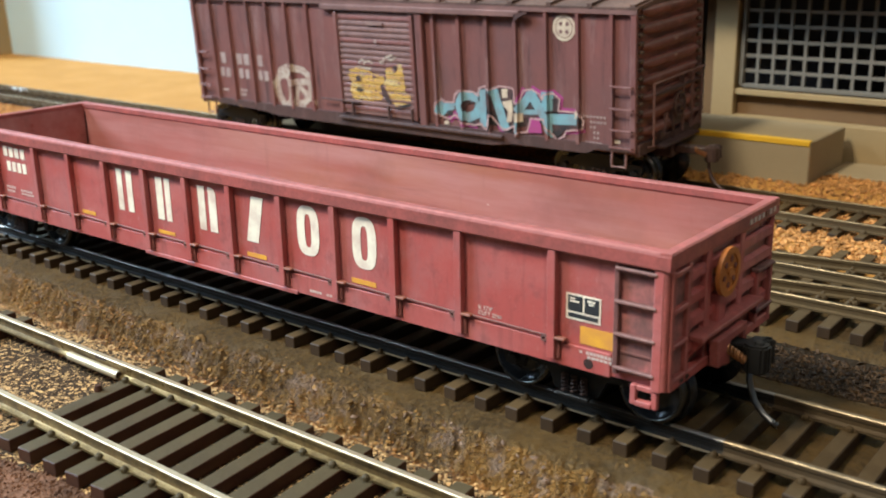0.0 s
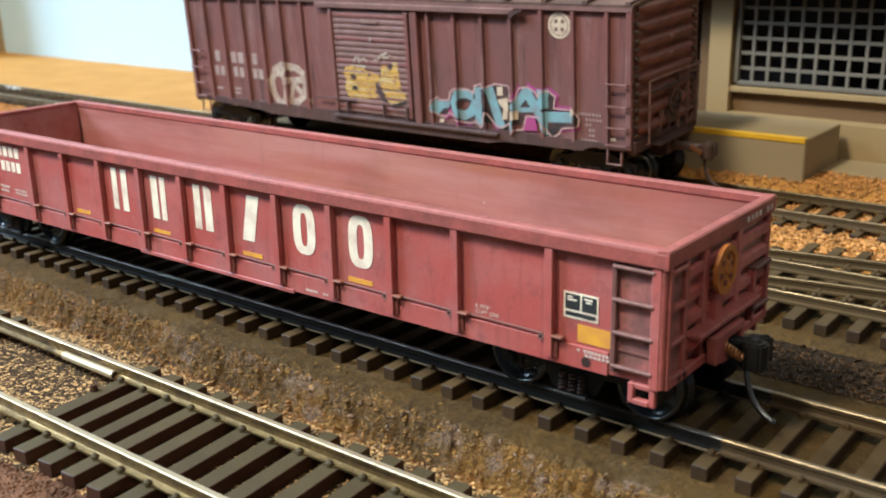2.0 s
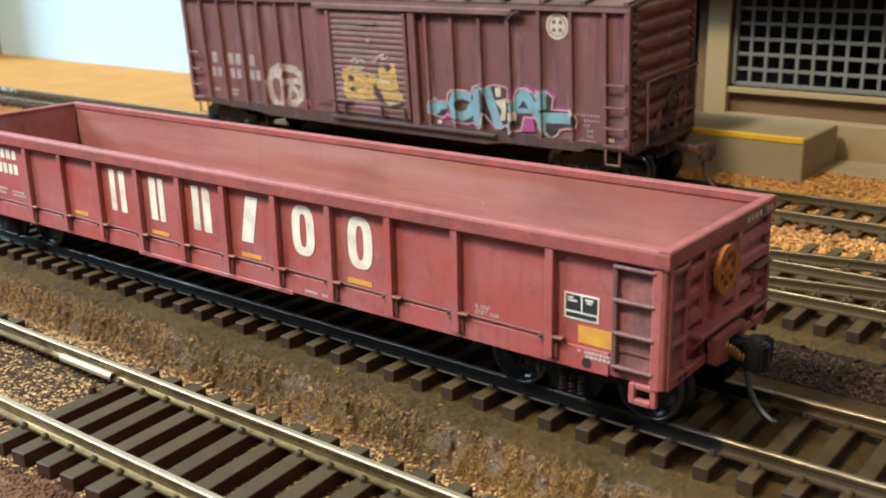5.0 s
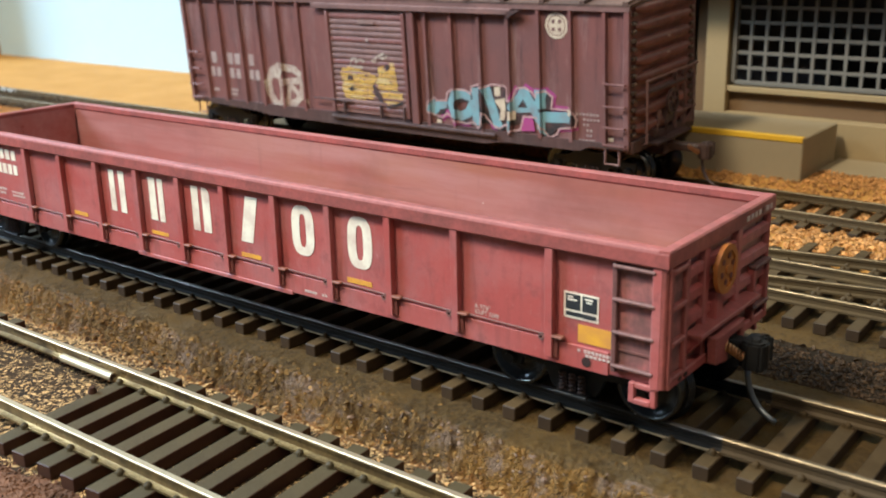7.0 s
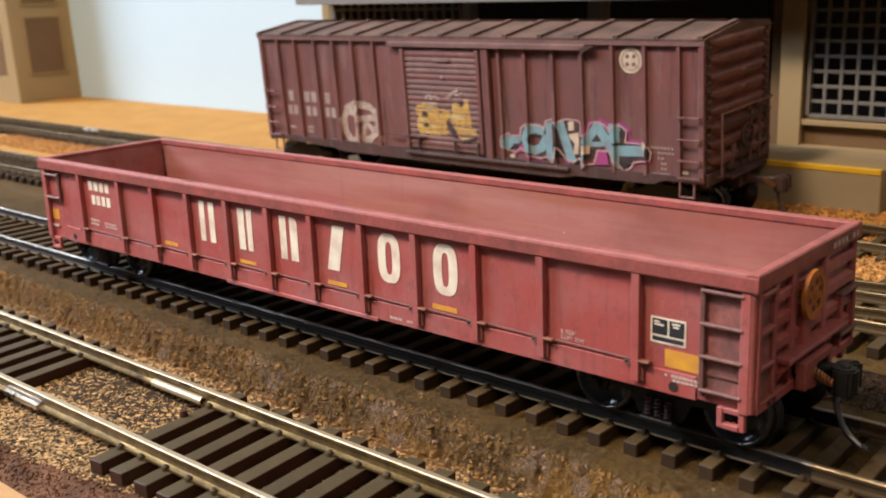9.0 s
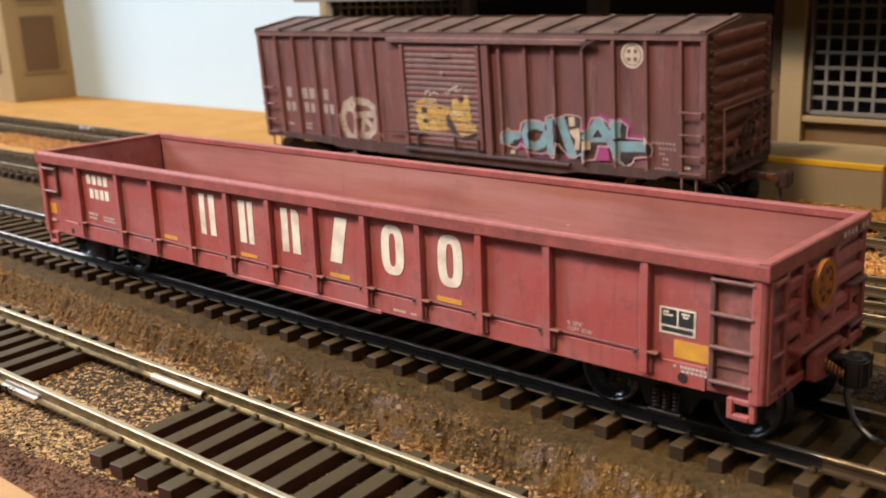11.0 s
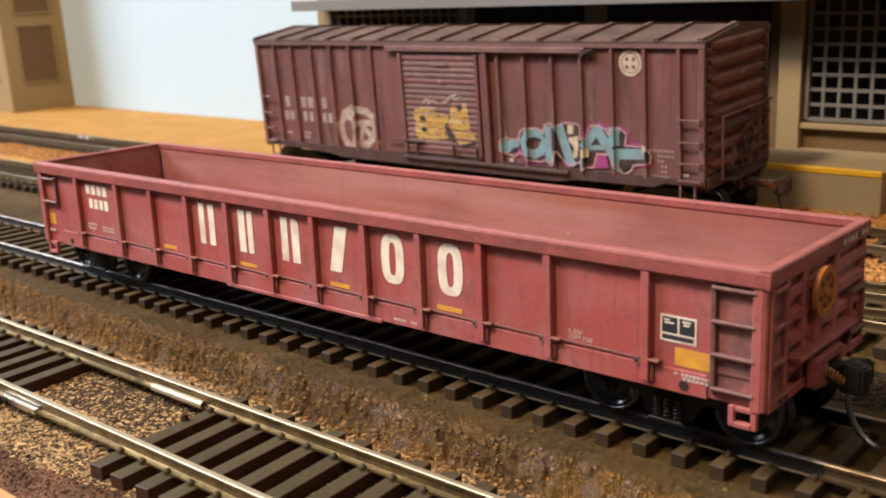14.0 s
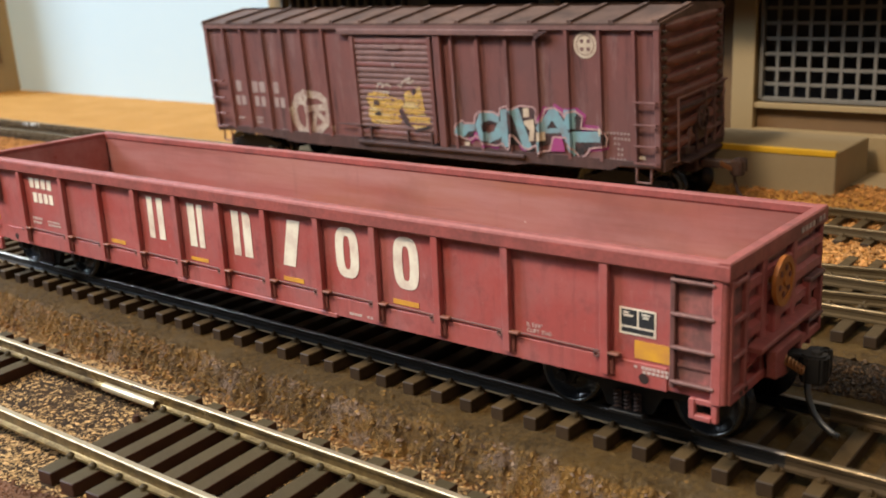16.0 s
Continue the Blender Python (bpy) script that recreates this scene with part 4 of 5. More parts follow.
    bars(-85.5, -82.5, 10.0, 10.7, 4, y - 0.24)
    for k in range(7):
        part("painted_mark", boxed(87.38, 87.46, 6.2 + 1.4 * k, 7.1 + 1.4 * k, 24.85, 25.6), M_GRIME if k == 4 else M_DIM_WHITE, g)


gondola_paint(build_gondola())


LEAN = 3.4


def build_boxcar():
    H = 84.3
    b = thing("box_wagon", -64.8, 118.5, -1, "weathered brown ribbed box wagon with spray-painted sides", "model wagon")
    z0, zt, Y = 12.4, 47.2, 17.6
    part("body", boxed(-H + 0.5, H - 0.5, -Y, Y, z0 - 1.6, zt - 0.4), M_BROWN, b)
    left = (-74.8, -66.1, -56.3, -47.3, -38.5, -28.9)
    right = (20.8, 29.8, 39.2, 48.5, 58.0, 67.5, 77.2)
    for s in (-1, 1):
        for x in (left + right if s < 0 else [-x for x in left + right]):
            post = prism(bmesh.new(), [(x - 0.75, s * Y), (x - 0.45, s * (Y + 0.9)), (x + 0.45, s * (Y + 0.9)), (x + 0.75, s * Y)], "z", z0 - 0.4, zt - 1.6)
            part("side_post", post, M_BROWN, b)
        for x in (-H + 0.9, H - 0.9):
            part("corner_post", boxed(x - 0.8, x + 0.8, s * (Y - 0.3), s * (Y + 0.9), z0 - 0.8, zt - 0.6, bev=0.15), M_BROWN, b)
        part("eave_rail", prism(bmesh.new(), [(s * Y, zt - 1.9), (s * (Y + 1.0), zt - 1.7), (s * (Y + 1.05), zt - 0.3), (s * Y, zt)], "x", -H, H), M_BROWN_RUB, b)
        sill = [(-H, z0 - 1.0), (-52, z0 - 2.4), (-46, z0 - 3.3), (40, z0 - 3.6), (46, z0 - 2.6), (70, z0 - 2.4), (73, z0 - 1.0), (H, z0 - 1.0), (H, z0 + 0.3), (-H, z0 + 0.3)]
        part("side_sill", prism(bmesh.new(), [(-s * x, z) for x, z in sill], "y", s * (Y - 0.4), s * (Y + 0.75)), M_BROWN_DK, b)
        d = -s
        door = part("door", boxed(d * -16.2, d * 14.0, s * Y, s * (Y + 1.0), z0 + 0.8, zt - 3.9, bev=0.1), M_BROWN_RUB, b)
        for k in range(17):
            z = z0 + 2.6 + k * 1.68
            rib = prism(bmesh.new(), [(s * (Y + 0.98), z - 0.7), (s * (Y + 1.2), z - 0.5), (s * (Y + 1.28), z), (s * (Y + 1.2), z + 0.5), (s * (Y + 0.98), z + 0.7)], "x", min(d * -15.0, d * 12.8), max(d * -15.0, d * 12.8))
            part("door_rib", rib, M_BROWN_RUB if k % 4 else M_BROWN, door)
        for x in (-15.9, 13.6):
            part("door_stile", boxed(d * (x - 0.7), d * (x + 0.7), s * (Y + 0.9), s * (Y + 1.6), z0 + 0.8, zt - 3.9, bev=0.12), M_BROWN, door)
        for x in (-11.0, 3.5, 12.4):
            part("door_latch", boxed(d * (x - 0.35), d * (x + 0.35), s * (Y + 1.4), s * (Y + 2.1), z0 + 0.2, z0 + 4.2, bev=0.1), M_BROWN_DK, door)
        part("door_bar", rod(bmesh.new(), (d * -24, s * (Y + 1.7), z0 + 4.4), (d * -8, s * (Y + 1.7), z0 + 4.4), 0.25, 6), M_BROWN_DK, door)
        part("door_frame", boxed(d * 15.0, d * 17.6, s * Y, s * (Y + 1.5), z0 - 0.4, zt - 2.4, bev=0.2), M_BROWN, b)
        part("door_track", boxed(d * -21.5, d * 50.5, s * Y, s * (Y + 1.9), zt - 3.2, zt - 1.7, bev=0.15), M_BROWN_RUB, b)
        part("track_hook", prism(bmesh.new(), [(d * 49.4, zt - 4.4), (d * 50.6, zt - 3.3), (d * 53.0, zt - 2.2), (d * 52.0, zt - 1.9), (d * 49.0, zt - 2.4)], "y", s * (Y + 0.9), s * (Y + 1.9)), M_BROWN_DK, b)
        part("lower_track", boxed(d * -17.5, d * 44, s * Y, s * (Y + 1.7), z0 - 1.3, z0 - 0.4, bev=0.15), M_BROWN_DK, b)
        part("smooth_panel", boxed(d * -27.6, d * -16.9, s * Y, s * (Y + 0.35), z0, zt - 3.6), M_BROWN, b)
        for e in (-1, 1):
            lad = new("ladder")
            lad.parent, lad.empty_display_size = b, 0.003
            xa, xb = e * 77.4, e * 83.4
            for z in (z0 + 0.2, 17.0, 22.4, 28.0):
                part("rung", tube(bmesh.new(), [(xa, s * (Y + 0.6), z), (xa, s * (Y + 1.7), z), (xb, s * (Y + 1.7), z), (xb, s * (Y + 0.6), z)], 0.26, 6), M_BROWN, lad)
            part("step", tube(bmesh.new(), [(xa, s * (Y + 0.3), z0 - 1), (xa, s * (Y + 0.6), z0 - 5), (xb - e * 2, s * (Y + 0.6), z0 - 5), (xb - e * 2, s * (Y + 0.3), z0 - 1)], 0.35, 6), M_BROWN_RUB, b)
    # roof with its cross seams
    roof = part("roof", prism(bmesh.new(), [(-18.7, zt - 0.5), (-18.7, zt), (0, zt + 2.2), (18.7, zt), (18.7, zt - 0.5)], "x", -H - 0.3, H + 0.3), M_ROOF, b)
    for k in range(15):
        x = -H + 1.0 + k * 11.9
        for s in (-1, 1):
            part("roof_seam", prism(bmesh.new(), [(s * 18.8, zt - 0.2), (s * 18.8, zt + 0.75), (0, zt + 2.85), (0, zt + 2.0)], "x", x - 0.7, x + 0.7), M_ROOF, roof)
    # corrugated ends with ladders and brake gear
    for e in (-1, 1):
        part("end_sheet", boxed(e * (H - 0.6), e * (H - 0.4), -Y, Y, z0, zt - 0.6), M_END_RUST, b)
        for k in range(8):
            z = 16.3 + k * 4.25
            h = 1.55
            rib = bmesh.new()
            rings = []
            for q in range(17):
                yy = -15.4 + 30.8 * q / 16
                k2 = min(1.0, (16.9 - abs(yy)) / 6.0) ** 0.6
                rings.append([rib.verts.new((e * (H - 0.7 + 1.8 * k2 * math.sin(t * math.pi / 8) ** 0.8), yy, z - 0.4 * k2 - h * k2 * math.cos(t * math.pi / 8))) for t in range(9)])
            faces = [rib.faces.new((u[t], u[t + 1], v[t + 1], v[t])) for u, v in zip(rings, rings[1:]) for t in range(8)]
            bmesh.ops.recalc_face_normals(rib, faces=faces)
            # worn paler strip on each rib's upper faces, also painting in its highlight
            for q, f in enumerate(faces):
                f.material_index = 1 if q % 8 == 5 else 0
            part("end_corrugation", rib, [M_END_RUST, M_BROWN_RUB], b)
        for k in range(15):
            for y in (-16.1, 16.1):
                part("corner_nub", boxed(e * (H - 0.6), e * (H + 0.55), y - 1.0, y + 1.0, 15.0 + k * 2.12 - 0.5, 15.0 + k * 2.12 + 0.5, bev=0.35, seg=2), [M_NUB], b)
        for y, z in ((-0.5, 37.6), (-0.6, 33.5)):
            part("paint_chip", boxed(e * (H + 1.55), e * (H + 1.66), y - 0.9, y + 0.9, z - 0.25, z + 0.25), M_PALE, b)
        part("end_sill", boxed(e * (H - 1), e * (H + 0.7), -17.6, 17.6, z0 - 2.0, z0 + 1.2, bev=0.2), M_BROWN_DK, b)
        part("end_grab_rail", tube(bmesh.new(), [(e * (H + 0.2), -13.2, z0 - 0.6), (e * (H + 2.2), -13.2, z0), (e * (H + 2.2), -13.2, 28.2), (e * (H + 2.2), 0, 28.2), (e * (H + 2.2), 15.6, 28.2), (e * (H + 0.2), 16.2, 28.2)], 0.3, 6), M_BROWN_RUB, b)
        part("end_rail", tube(bmesh.new(), [(e * (H + 0.2), 14.6, z0), (e * (H + 1.8), 14.6, z0 + 0.3), (e * (H + 1.8), 14.6, 28.0)], 0.3, 6), M_BROWN_RUB, b)
        part("crossover_step", boxed(e * (H + 0.4), e * (H + 3.6), -10, 10, z0 - 1.2, z0 - 0.6, bev=0.1), M_BROWN_DK, b)
        part("draft_box", boxed(e * (H - 8), e * (H + 2.2), -3.2, 3.2, 7.2, 10.8, bev=0.25), M_BROWN_DK, b)
        coupler(b, e * (H + 2.0), e, 9.2, 6.0, M_RUSTY_COUPLER)
        truck(b, e * 71.0)
    wheel = part("brake_wheel", lathe(bmesh.new(), [(0, 2.7), (0, 3.3), (0.6, 3.3), (0.6, 2.7)], (H + 1.8, 1.2, 20.6), "x", 24), M_BROWN_DK, b)
    for k in range(3):
        a = k * math.pi / 3 + 0.2
        part("spoke", rod(bmesh.new(), (H + 2.1, 1.2 - 2.9 * math.cos(a), 20.6 - 2.9 * math.sin(a)), (H + 2.1, 1.2 + 2.9 * math.cos(a), 20.6 + 2.9 * math.sin(a)), 0.3, 6), M_BROWN_DK, wheel)
    part("brake_housing", boxed(H, H + 1.6, -1.4, 3.8, 15.0, 19.6, bev=0.3), M_BROWN_DK, b)
    # brake rods, frame posts and brackets on the end
    for y in (5.2, 10.4):
        part("frame_post", boxed(H, H + 1.3, y - 0.35, y + 0.35, z0, 27.4, bev=0.1), M_BROWN_RUB, b)
    part("frame_bar", boxed(H + 0.2, H + 1.5, 5.2, 16.8, 16.2, 16.8, bev=0.1), M_BROWN_RUB, b)
    part("frame_bar", boxed(H + 0.2, H + 1.5, -10.4, 16.8, 24.4, 25.0, bev=0.1), M_BROWN_DK, b)
    part("brake_rod", rod(bmesh.new(), (H + 1.4, -1.0, 8.5), (H + 1.4, -0.6, 18.0), 0.3, 6), M_BROWN_DK, b)
    part("brake_lever", prism(bmesh.new(), [(-6.4, 13.2), (-5.4, 13.0), (-3.2, 18.8), (-4.2, 19.2)], "x", H + 0.5, H + 1.2), M_BROWN_RUB, b)
    part("chain_guide", boxed(H, H + 1.9, -8.6, -6.8, 13.2, 15.0, bev=0.15), M_BROWN_DK, b)
    part("corner_gusset", prism(bmesh.new(), [(11.0, 12.6), (16.8, 12.6), (16.8, 16.4)], "x", H, H + 0.9), M_BROWN, b)
    part("centre_sill", boxed(-78, 78, -2.6, 2.6, 6.5, 10.8), M_BLACK, b)
    part("air_tank", rod(bmesh.new(), (-20, -9, 7.6), (-6, -9, 7.6), 2.2, 14), M_BLACK, b)
    part("cross_bearer", boxed(-36, 30, -15, 15, 9.4, 10.9), M_BLACK, b)
    # the body leans a few degrees towards the front of the layout on its springs
    lean = pose(0, -17.6 * MM, 28 * MM) @ pose(0, 0, 0, LEAN) @ pose(0, 17.6 * MM, -28 * MM)
    for child in b.children:
        if not child.name.startswith("truck"):
            child.matrix_basis = lean @ child.matrix_basis
    return b


def boxcar_paint(b):
    """Spray paint and faded marks on the side. Coordinates along the layout, heights above the reference rail."""
    side = pose(0, -17.6 * MM, 28 * MM) @ pose(0, 0, 0, LEAN) @ pose(0, 17.6 * MM, -28 * MM)
    def true_x(x, z):
        return x + (z - 27) * math.tan(radians(LEAN)) * (135 - x) / 230
    def mark(bm, material, label="", shift=True):
        if shift:
            mid = [sum(v.co[k] for v in bm.verts) / len(bm.verts) for k in range(3)]
            bmesh.ops.translate(bm, verts=bm.verts, vec=(true_x(mid[0], mid[2]) - mid[0], 0, 0))
        ob = part("painted_mark", bm, material, b, label)
        ob.matrix_basis = side @ pose(64.8 * MM, -118.5 * MM, 1 * MM)
    y = 100.84
    STROKES = {
        "hook": ([(-29.8, 20.5), (-32.1, 21.0), (-34.8, 20.3), (-35.9, 18.0), (-35.0, 15.4), (-32.4, 14.6), (-29.8, 15.8), (-28.4, 18.5)], 2.9),
        "leg": ([(-27.3, 22.2), (-26.9, 18.1), (-27.1, 13.4)], 2.9),
        "slant": ([(-23.8, 22.9), (-22.1, 18.5), (-20.0, 13.4)], 3.0),
        "left_arm": ([(-11.8, 23.1), (-13.4, 20.9), (-15.4, 18.3)], 2.6),
        "right_arm": ([(-11.7, 23.0), (-8.3, 18.5), (-4.5, 13.2)], 3.0),
        "cross": ([(-13.8, 17.9), (-9.1, 18.3)], 1.4),
        "block": ([(-6.5, 22.9), (-6.2, 20.0)], 3.9),
        "tail": ([(-5.1, 16.8), (3.0, 17.4)], 3.0),
        "stem": ([(-16.3, 17.1), (-16.3, 11.7)], 1.3),
    }
    ARROW = [(-44.2, 15.8), (-42.3, 18.9), (-41.3, 18.0), (-37.3, 18.5), (-37.3, 16.5), (-39.5, 16.0), (-41.2, 14.3), (-43.1, 14.5)]
    posts = [-64.8 + p for p in (-74.8, -66.1, -56.3, -47.3, -38.5, -28.9, 20.8, 29.8, 39.2, 48.5, 58.0, 67.5, 77.2)]
    def fill(pts, yy, material, label=""):
        pts = [(true_x(x, z), z) for x, z in pts]
        bm = prism(bmesh.new(), pts, "y", yy, yy - 0.01)
        if yy > 100:
            for p in posts:
                for a, b in ((-0.75, -0.45), (-0.45, 0.45), (0.45, 0.75)):
                    piece = clipped(pts, p + a, p + b)
                    if piece:
                        bm.faces.new([bm.verts.new((x, yy - 0.9 * min(1, max(0, (0.75 - abs(x - p)) / 0.3)) - 0.02, z)) for x, z in piece])
        mark(bm, material, label, False)
    def paint(pts, width, yy, material, label=""):
        fill(stroke_outline(pts, width), yy, material, label)
    def moved(pts, dx, dz):
        return [(x + dx, z + dz) for x, z in pts]
    STROKES = {n: (pts, w * 0.94) for n, (pts, w) in STROKES.items()}
    # one pale outline runs round all the letters, with magenta overspray outside it
    UPPER = [(-44.2, 15.4), (-43.5, 17.9), (-41.8, 19.2), (-40.8, 18.4), (-37.5, 18.6), (-37.1, 20.8), (-35.4, 22.1), (-30.6, 22.0), (-29.0, 21.1), (-28.7, 23.2), (-26.5, 24.0), (-25.0, 23.1), (-21.8, 24.3), (-17.9, 24.1), (-17.0, 23.4), (-17.1, 20.0), (-15.4, 20.4), (-14.0, 23.7), (-11.3, 24.2), (-9.0, 23.1), (-8.1, 21.7), (-7.6, 23.3), (-4.7, 23.6), (-2.7, 22.3), (-3.1, 19.2), (2.1, 19.2), (2.6, 19.9), (4.6, 17.1), (4.3, 15.0)]
    LOWER = [(4.3, 15.0), (-0.5, 14.1), (-1.3, 12.6), (-3.3, 11.4), (-6.3, 14.2), (-7.8, 16.4), (-11.6, 16.4), (-12.7, 12.6), (-15.6, 12.1), (-16.3, 11.1), (-17.1, 13.8), (-19.4, 12.4), (-21.2, 12.8), (-24.9, 16.3), (-25.3, 12.6), (-26.5, 11.8), (-28.1, 13.4), (-30.0, 12.7), (-33.9, 12.9), (-35.5, 13.9), (-37.2, 15.1), (-38.9, 13.6), (-41.9, 14.2), (-44.2, 15.4)]
    for edge, mist in ((UPPER, (16, 18, 19, 20, 21, 22, 23, 24)), (LOWER, (0, 11, 12, 17, 18, 19, 20))):
        for k in range(len(edge) - 1):
            if k in mist:
                paint(edge[k:k + 2], 1.9, y - 0.004 - 0.004 * (k % 2), M_MAG, "magenta overspray")
            paint(edge[k:k + 2], 0.45, y - 0.33 - 0.004 * (k % 2), M_PINK, "pale pink spray-painted outline")
    fill([(-30.5, 18.3), (-25.5, 22.8), (-21.5, 23.6), (-17.4, 23.8), (-17.2, 19.5), (-8.5, 22.0), (-3.1, 22.2), (-3.0, 18.5), (-8.2, 15.6), (-16.5, 13.2), (-20.5, 13.2), (-26.0, 13.4)], y - 0.12, M_INK, "dark spray-painted ground")
    for k, n in enumerate(("hook", "leg", "slant", "right_arm", "block", "tail")):
        pts, w = STROKES[n]
        paint(moved(pts, 0.95, -0.85), w * 0.95, y - 0.17 - 0.008 * k, M_INK, "dark spray-painted shadow")
    for k, (n, (pts, w)) in enumerate(STROKES.items()):
        paint(pts, w, y - 0.23 - 0.008 * k, M_TEAL, "teal spray-painted stroke")
    fill(ARROW, y - 0.23, M_TEAL, "teal spray-painted arrow")
    fill([(-21.5, 23.6), (-17.4, 23.8), (-17.4, 20.9), (-21.4, 20.5)], y - 0.310, M_INK)
    fill([(-21.1, 23.6), (-19.2, 23.8), (-19.1, 21.3), (-20.9, 21.1)], y - 0.330, M_CREAM)
    fill([(-20.9, 20.1), (-17.7, 20.9), (-17.4, 18.3), (-17.7, 14.9), (-19.4, 14.7), (-18.9, 17.6), (-20.5, 19.1)], y - 0.330, M_CREAM)
    fill([(-17.0, 17.4), (-14.1, 17.6), (-14.1, 15.3), (-16.9, 14.9)], y - 0.335, M_CREAM)
    fill([(-13.8, 17.2), (-9.0, 17.6), (-9.4, 16.6), (-14.1, 16.2)], y - 0.310, M_INK)
    fill([(-12.1, 16.4), (-8.9, 16.9), (-8.0, 12.7), (-12.3, 12.4)], y - 0.320, M_MAG)
    fill([(-37.5, 15.4), (-35.9, 14.0), (-38.3, 13.8)], y - 0.310, M_MAG)
    fill([(-4.9, 22.2), (-3.3, 22.5), (-3.0, 18.9), (-4.7, 18.8)], y - 0.310, M_INK)
    fill([(-4.8, 15.4), (2.5, 15.9), (2.2, 14.6), (-0.8, 14.3), (-2.9, 12.3), (-4.8, 12.9)], y - 0.310, M_INK)
    fill([(2.2, 19.5), (3.1, 19.6), (3.1, 17.8), (2.3, 17.8)], y - 0.340, M_CREAM)
    fill([(3.1, 18.3), (4.3, 17.9), (4.1, 15.2), (3.0, 15.4)], y - 0.310, M_INK)
    fill([(-40.9, 13.0), (-39.3, 13.1), (-39.3, 12.0), (-40.9, 11.9)], y - 0.310, M_CREAM)
    fill([(-39.9, 16.0), (-38.0, 16.2), (-38.0, 14.7), (-39.5, 14.6)], y - 0.320, M_INK)
    # pale loops
    for k, (pts, w) in enumerate((([(-104.4, 24.1), (-108.0, 22.5), (-109.8, 19.0), (-109.3, 15.0), (-106.7, 11.8), (-104.3, 12.1)], 2.8), ([(-104.2, 12.6), (-103.6, 16.3), (-104.3, 19.9)], 1.6), ([(-108.1, 21.6), (-104.6, 21.1), (-103.5, 23.0)], 2.1), ([(-102.3, 24.0), (-98.0, 23.6), (-95.0, 21.7), (-94.4, 18.1), (-95.5, 15.0), (-98.2, 12.9), (-101.1, 12.9)], 2.4), ([(-101.1, 13.4), (-100.4, 17.7), (-99.5, 18.1), (-95.6, 15.5)], 1.8), ([(-102.3, 19.4), (-94.6, 20.2)], 2.1), ([(-91.6, 13.5), (-89.2, 14.3), (-87.7, 17.0)], 2.4), ([(-89.0, 12.6), (-87.7, 12.2)], 1.5))):
        paint(pts, w, y - 0.01 * k, M_HAZE, "faded pale spray-painted loop")
    # yellow blocks sprayed over the door ribs
    LEFT = [(-76.0, 25.7), (-71.4, 26.2), (-67.7, 25.3), (-66.6, 23.6), (-64.7, 24.6), (-62.9, 24.4), (-62.2, 23.0), (-63.8, 21.6), (-64.2, 19.0), (-63.4, 17.4), (-68.8, 16.4), (-74.6, 16.5), (-76.4, 18.8), (-75.8, 22.0), (-76.9, 24.5)]
    RIGHT = [(-62.1, 26.4), (-60.1, 27.1), (-58.9, 25.7), (-57.4, 26.1), (-57.3, 28.3), (-55.6, 28.3), (-55.0, 25.1), (-54.4, 20.2), (-52.3, 19.7), (-52.5, 17.3), (-57.8, 15.7), (-59.6, 16.5), (-61.5, 20.0), (-62.8, 22.4), (-61.7, 23.9)]
    rng = random.Random(4)
    for block in (LEFT, RIGHT):
        for k in range(30):
            z = 14.9 + 0.48 * k
            inset = 0.3 * abs((z - 14.0 + 0.84) % 1.68 - 0.84)
            cuts = sorted(p[0] + (q[0] - p[0]) * (z - p[1]) / (q[1] - p[1]) for p, q in zip(block, block[1:] + block[:1]) if (p[1] - z) * (q[1] - z) < 0)
            for x0, x1 in zip(cuts[::2], cuts[1::2]):
                x0, stop = x0 + rng.uniform(-0.3, 0.3), x1 + rng.uniform(-0.3, 0.3)
                while x0 < stop - 0.3:
                    x1 = min(stop, x0 + rng.uniform(1.2, 5.5))
                    if x1 - x0 > 0.25:
                        fill([(x0 + 0.06, z - 0.23), (x1, z - 0.23), (x1 - 0.06, z + 0.23), (x0, z + 0.23)], 99.56 + inset, M_GOLD if rng.random() < 0.82 else M_GOLD_PALE, "yellow spray-painted strip")
                    x0 = x1 + (rng.uniform(0.15, 0.6) if rng.random() < 0.5 else 0.0)
    for pts in ([(-73.9, 23.2), (-72.7, 23.9), (-71.4, 23.1), (-71.8, 22.2), (-73.5, 22.2)], [(-74.0, 19.6), (-72.1, 20.3), (-70.6, 19.6), (-72.1, 18.9)], [(-64.0, 21.7), (-62.8, 21.2), (-61.3, 19.2), (-59.8, 16.4), (-61.5, 16.6), (-63.3, 19.1)], [(-58.9, 15.5), (-52.6, 17.0), (-52.3, 16.4), (-57.8, 14.8)], [(-58.8, 27.6), (-57.6, 27.7), (-57.4, 26.5), (-58.4, 26.0)]):
        fill(pts, 99.5, M_INK)
    paint([(-72.3, 27.6), (-71.5, 28.7), (-70.3, 28.7), (-70.2, 27.4)], 0.7, 99.56, M_HAZE)
    paint([(-69.7, 28.1), (-68.3, 28.5), (-66.8, 27.9)], 0.7, 99.56, M_HAZE)
    paint([(-63.2, 27.9), (-62.5, 29.1), (-61.2, 30.1), (-59.3, 30.6)], 0.7, 99.56, M_HAZE)
    paint([(-60.9, 29.4), (-59.3, 29.3), (-58.0, 30.0)], 0.7, 99.56, M_HAZE)
    paint([(-63.9, 28.5), (-62.3, 28.4)], 0.7, 99.56, M_HAZE)
    paint([(-72.6, 26.4), (-70.7, 26.3), (-67.7, 26.2)], 0.7, 99.56, M_HAZE)
    yd = 99.3
    mark(decal(bmesh.new(), -68.8, -62.5, 39.0, 40.2, yd), M_PALE_DIM)
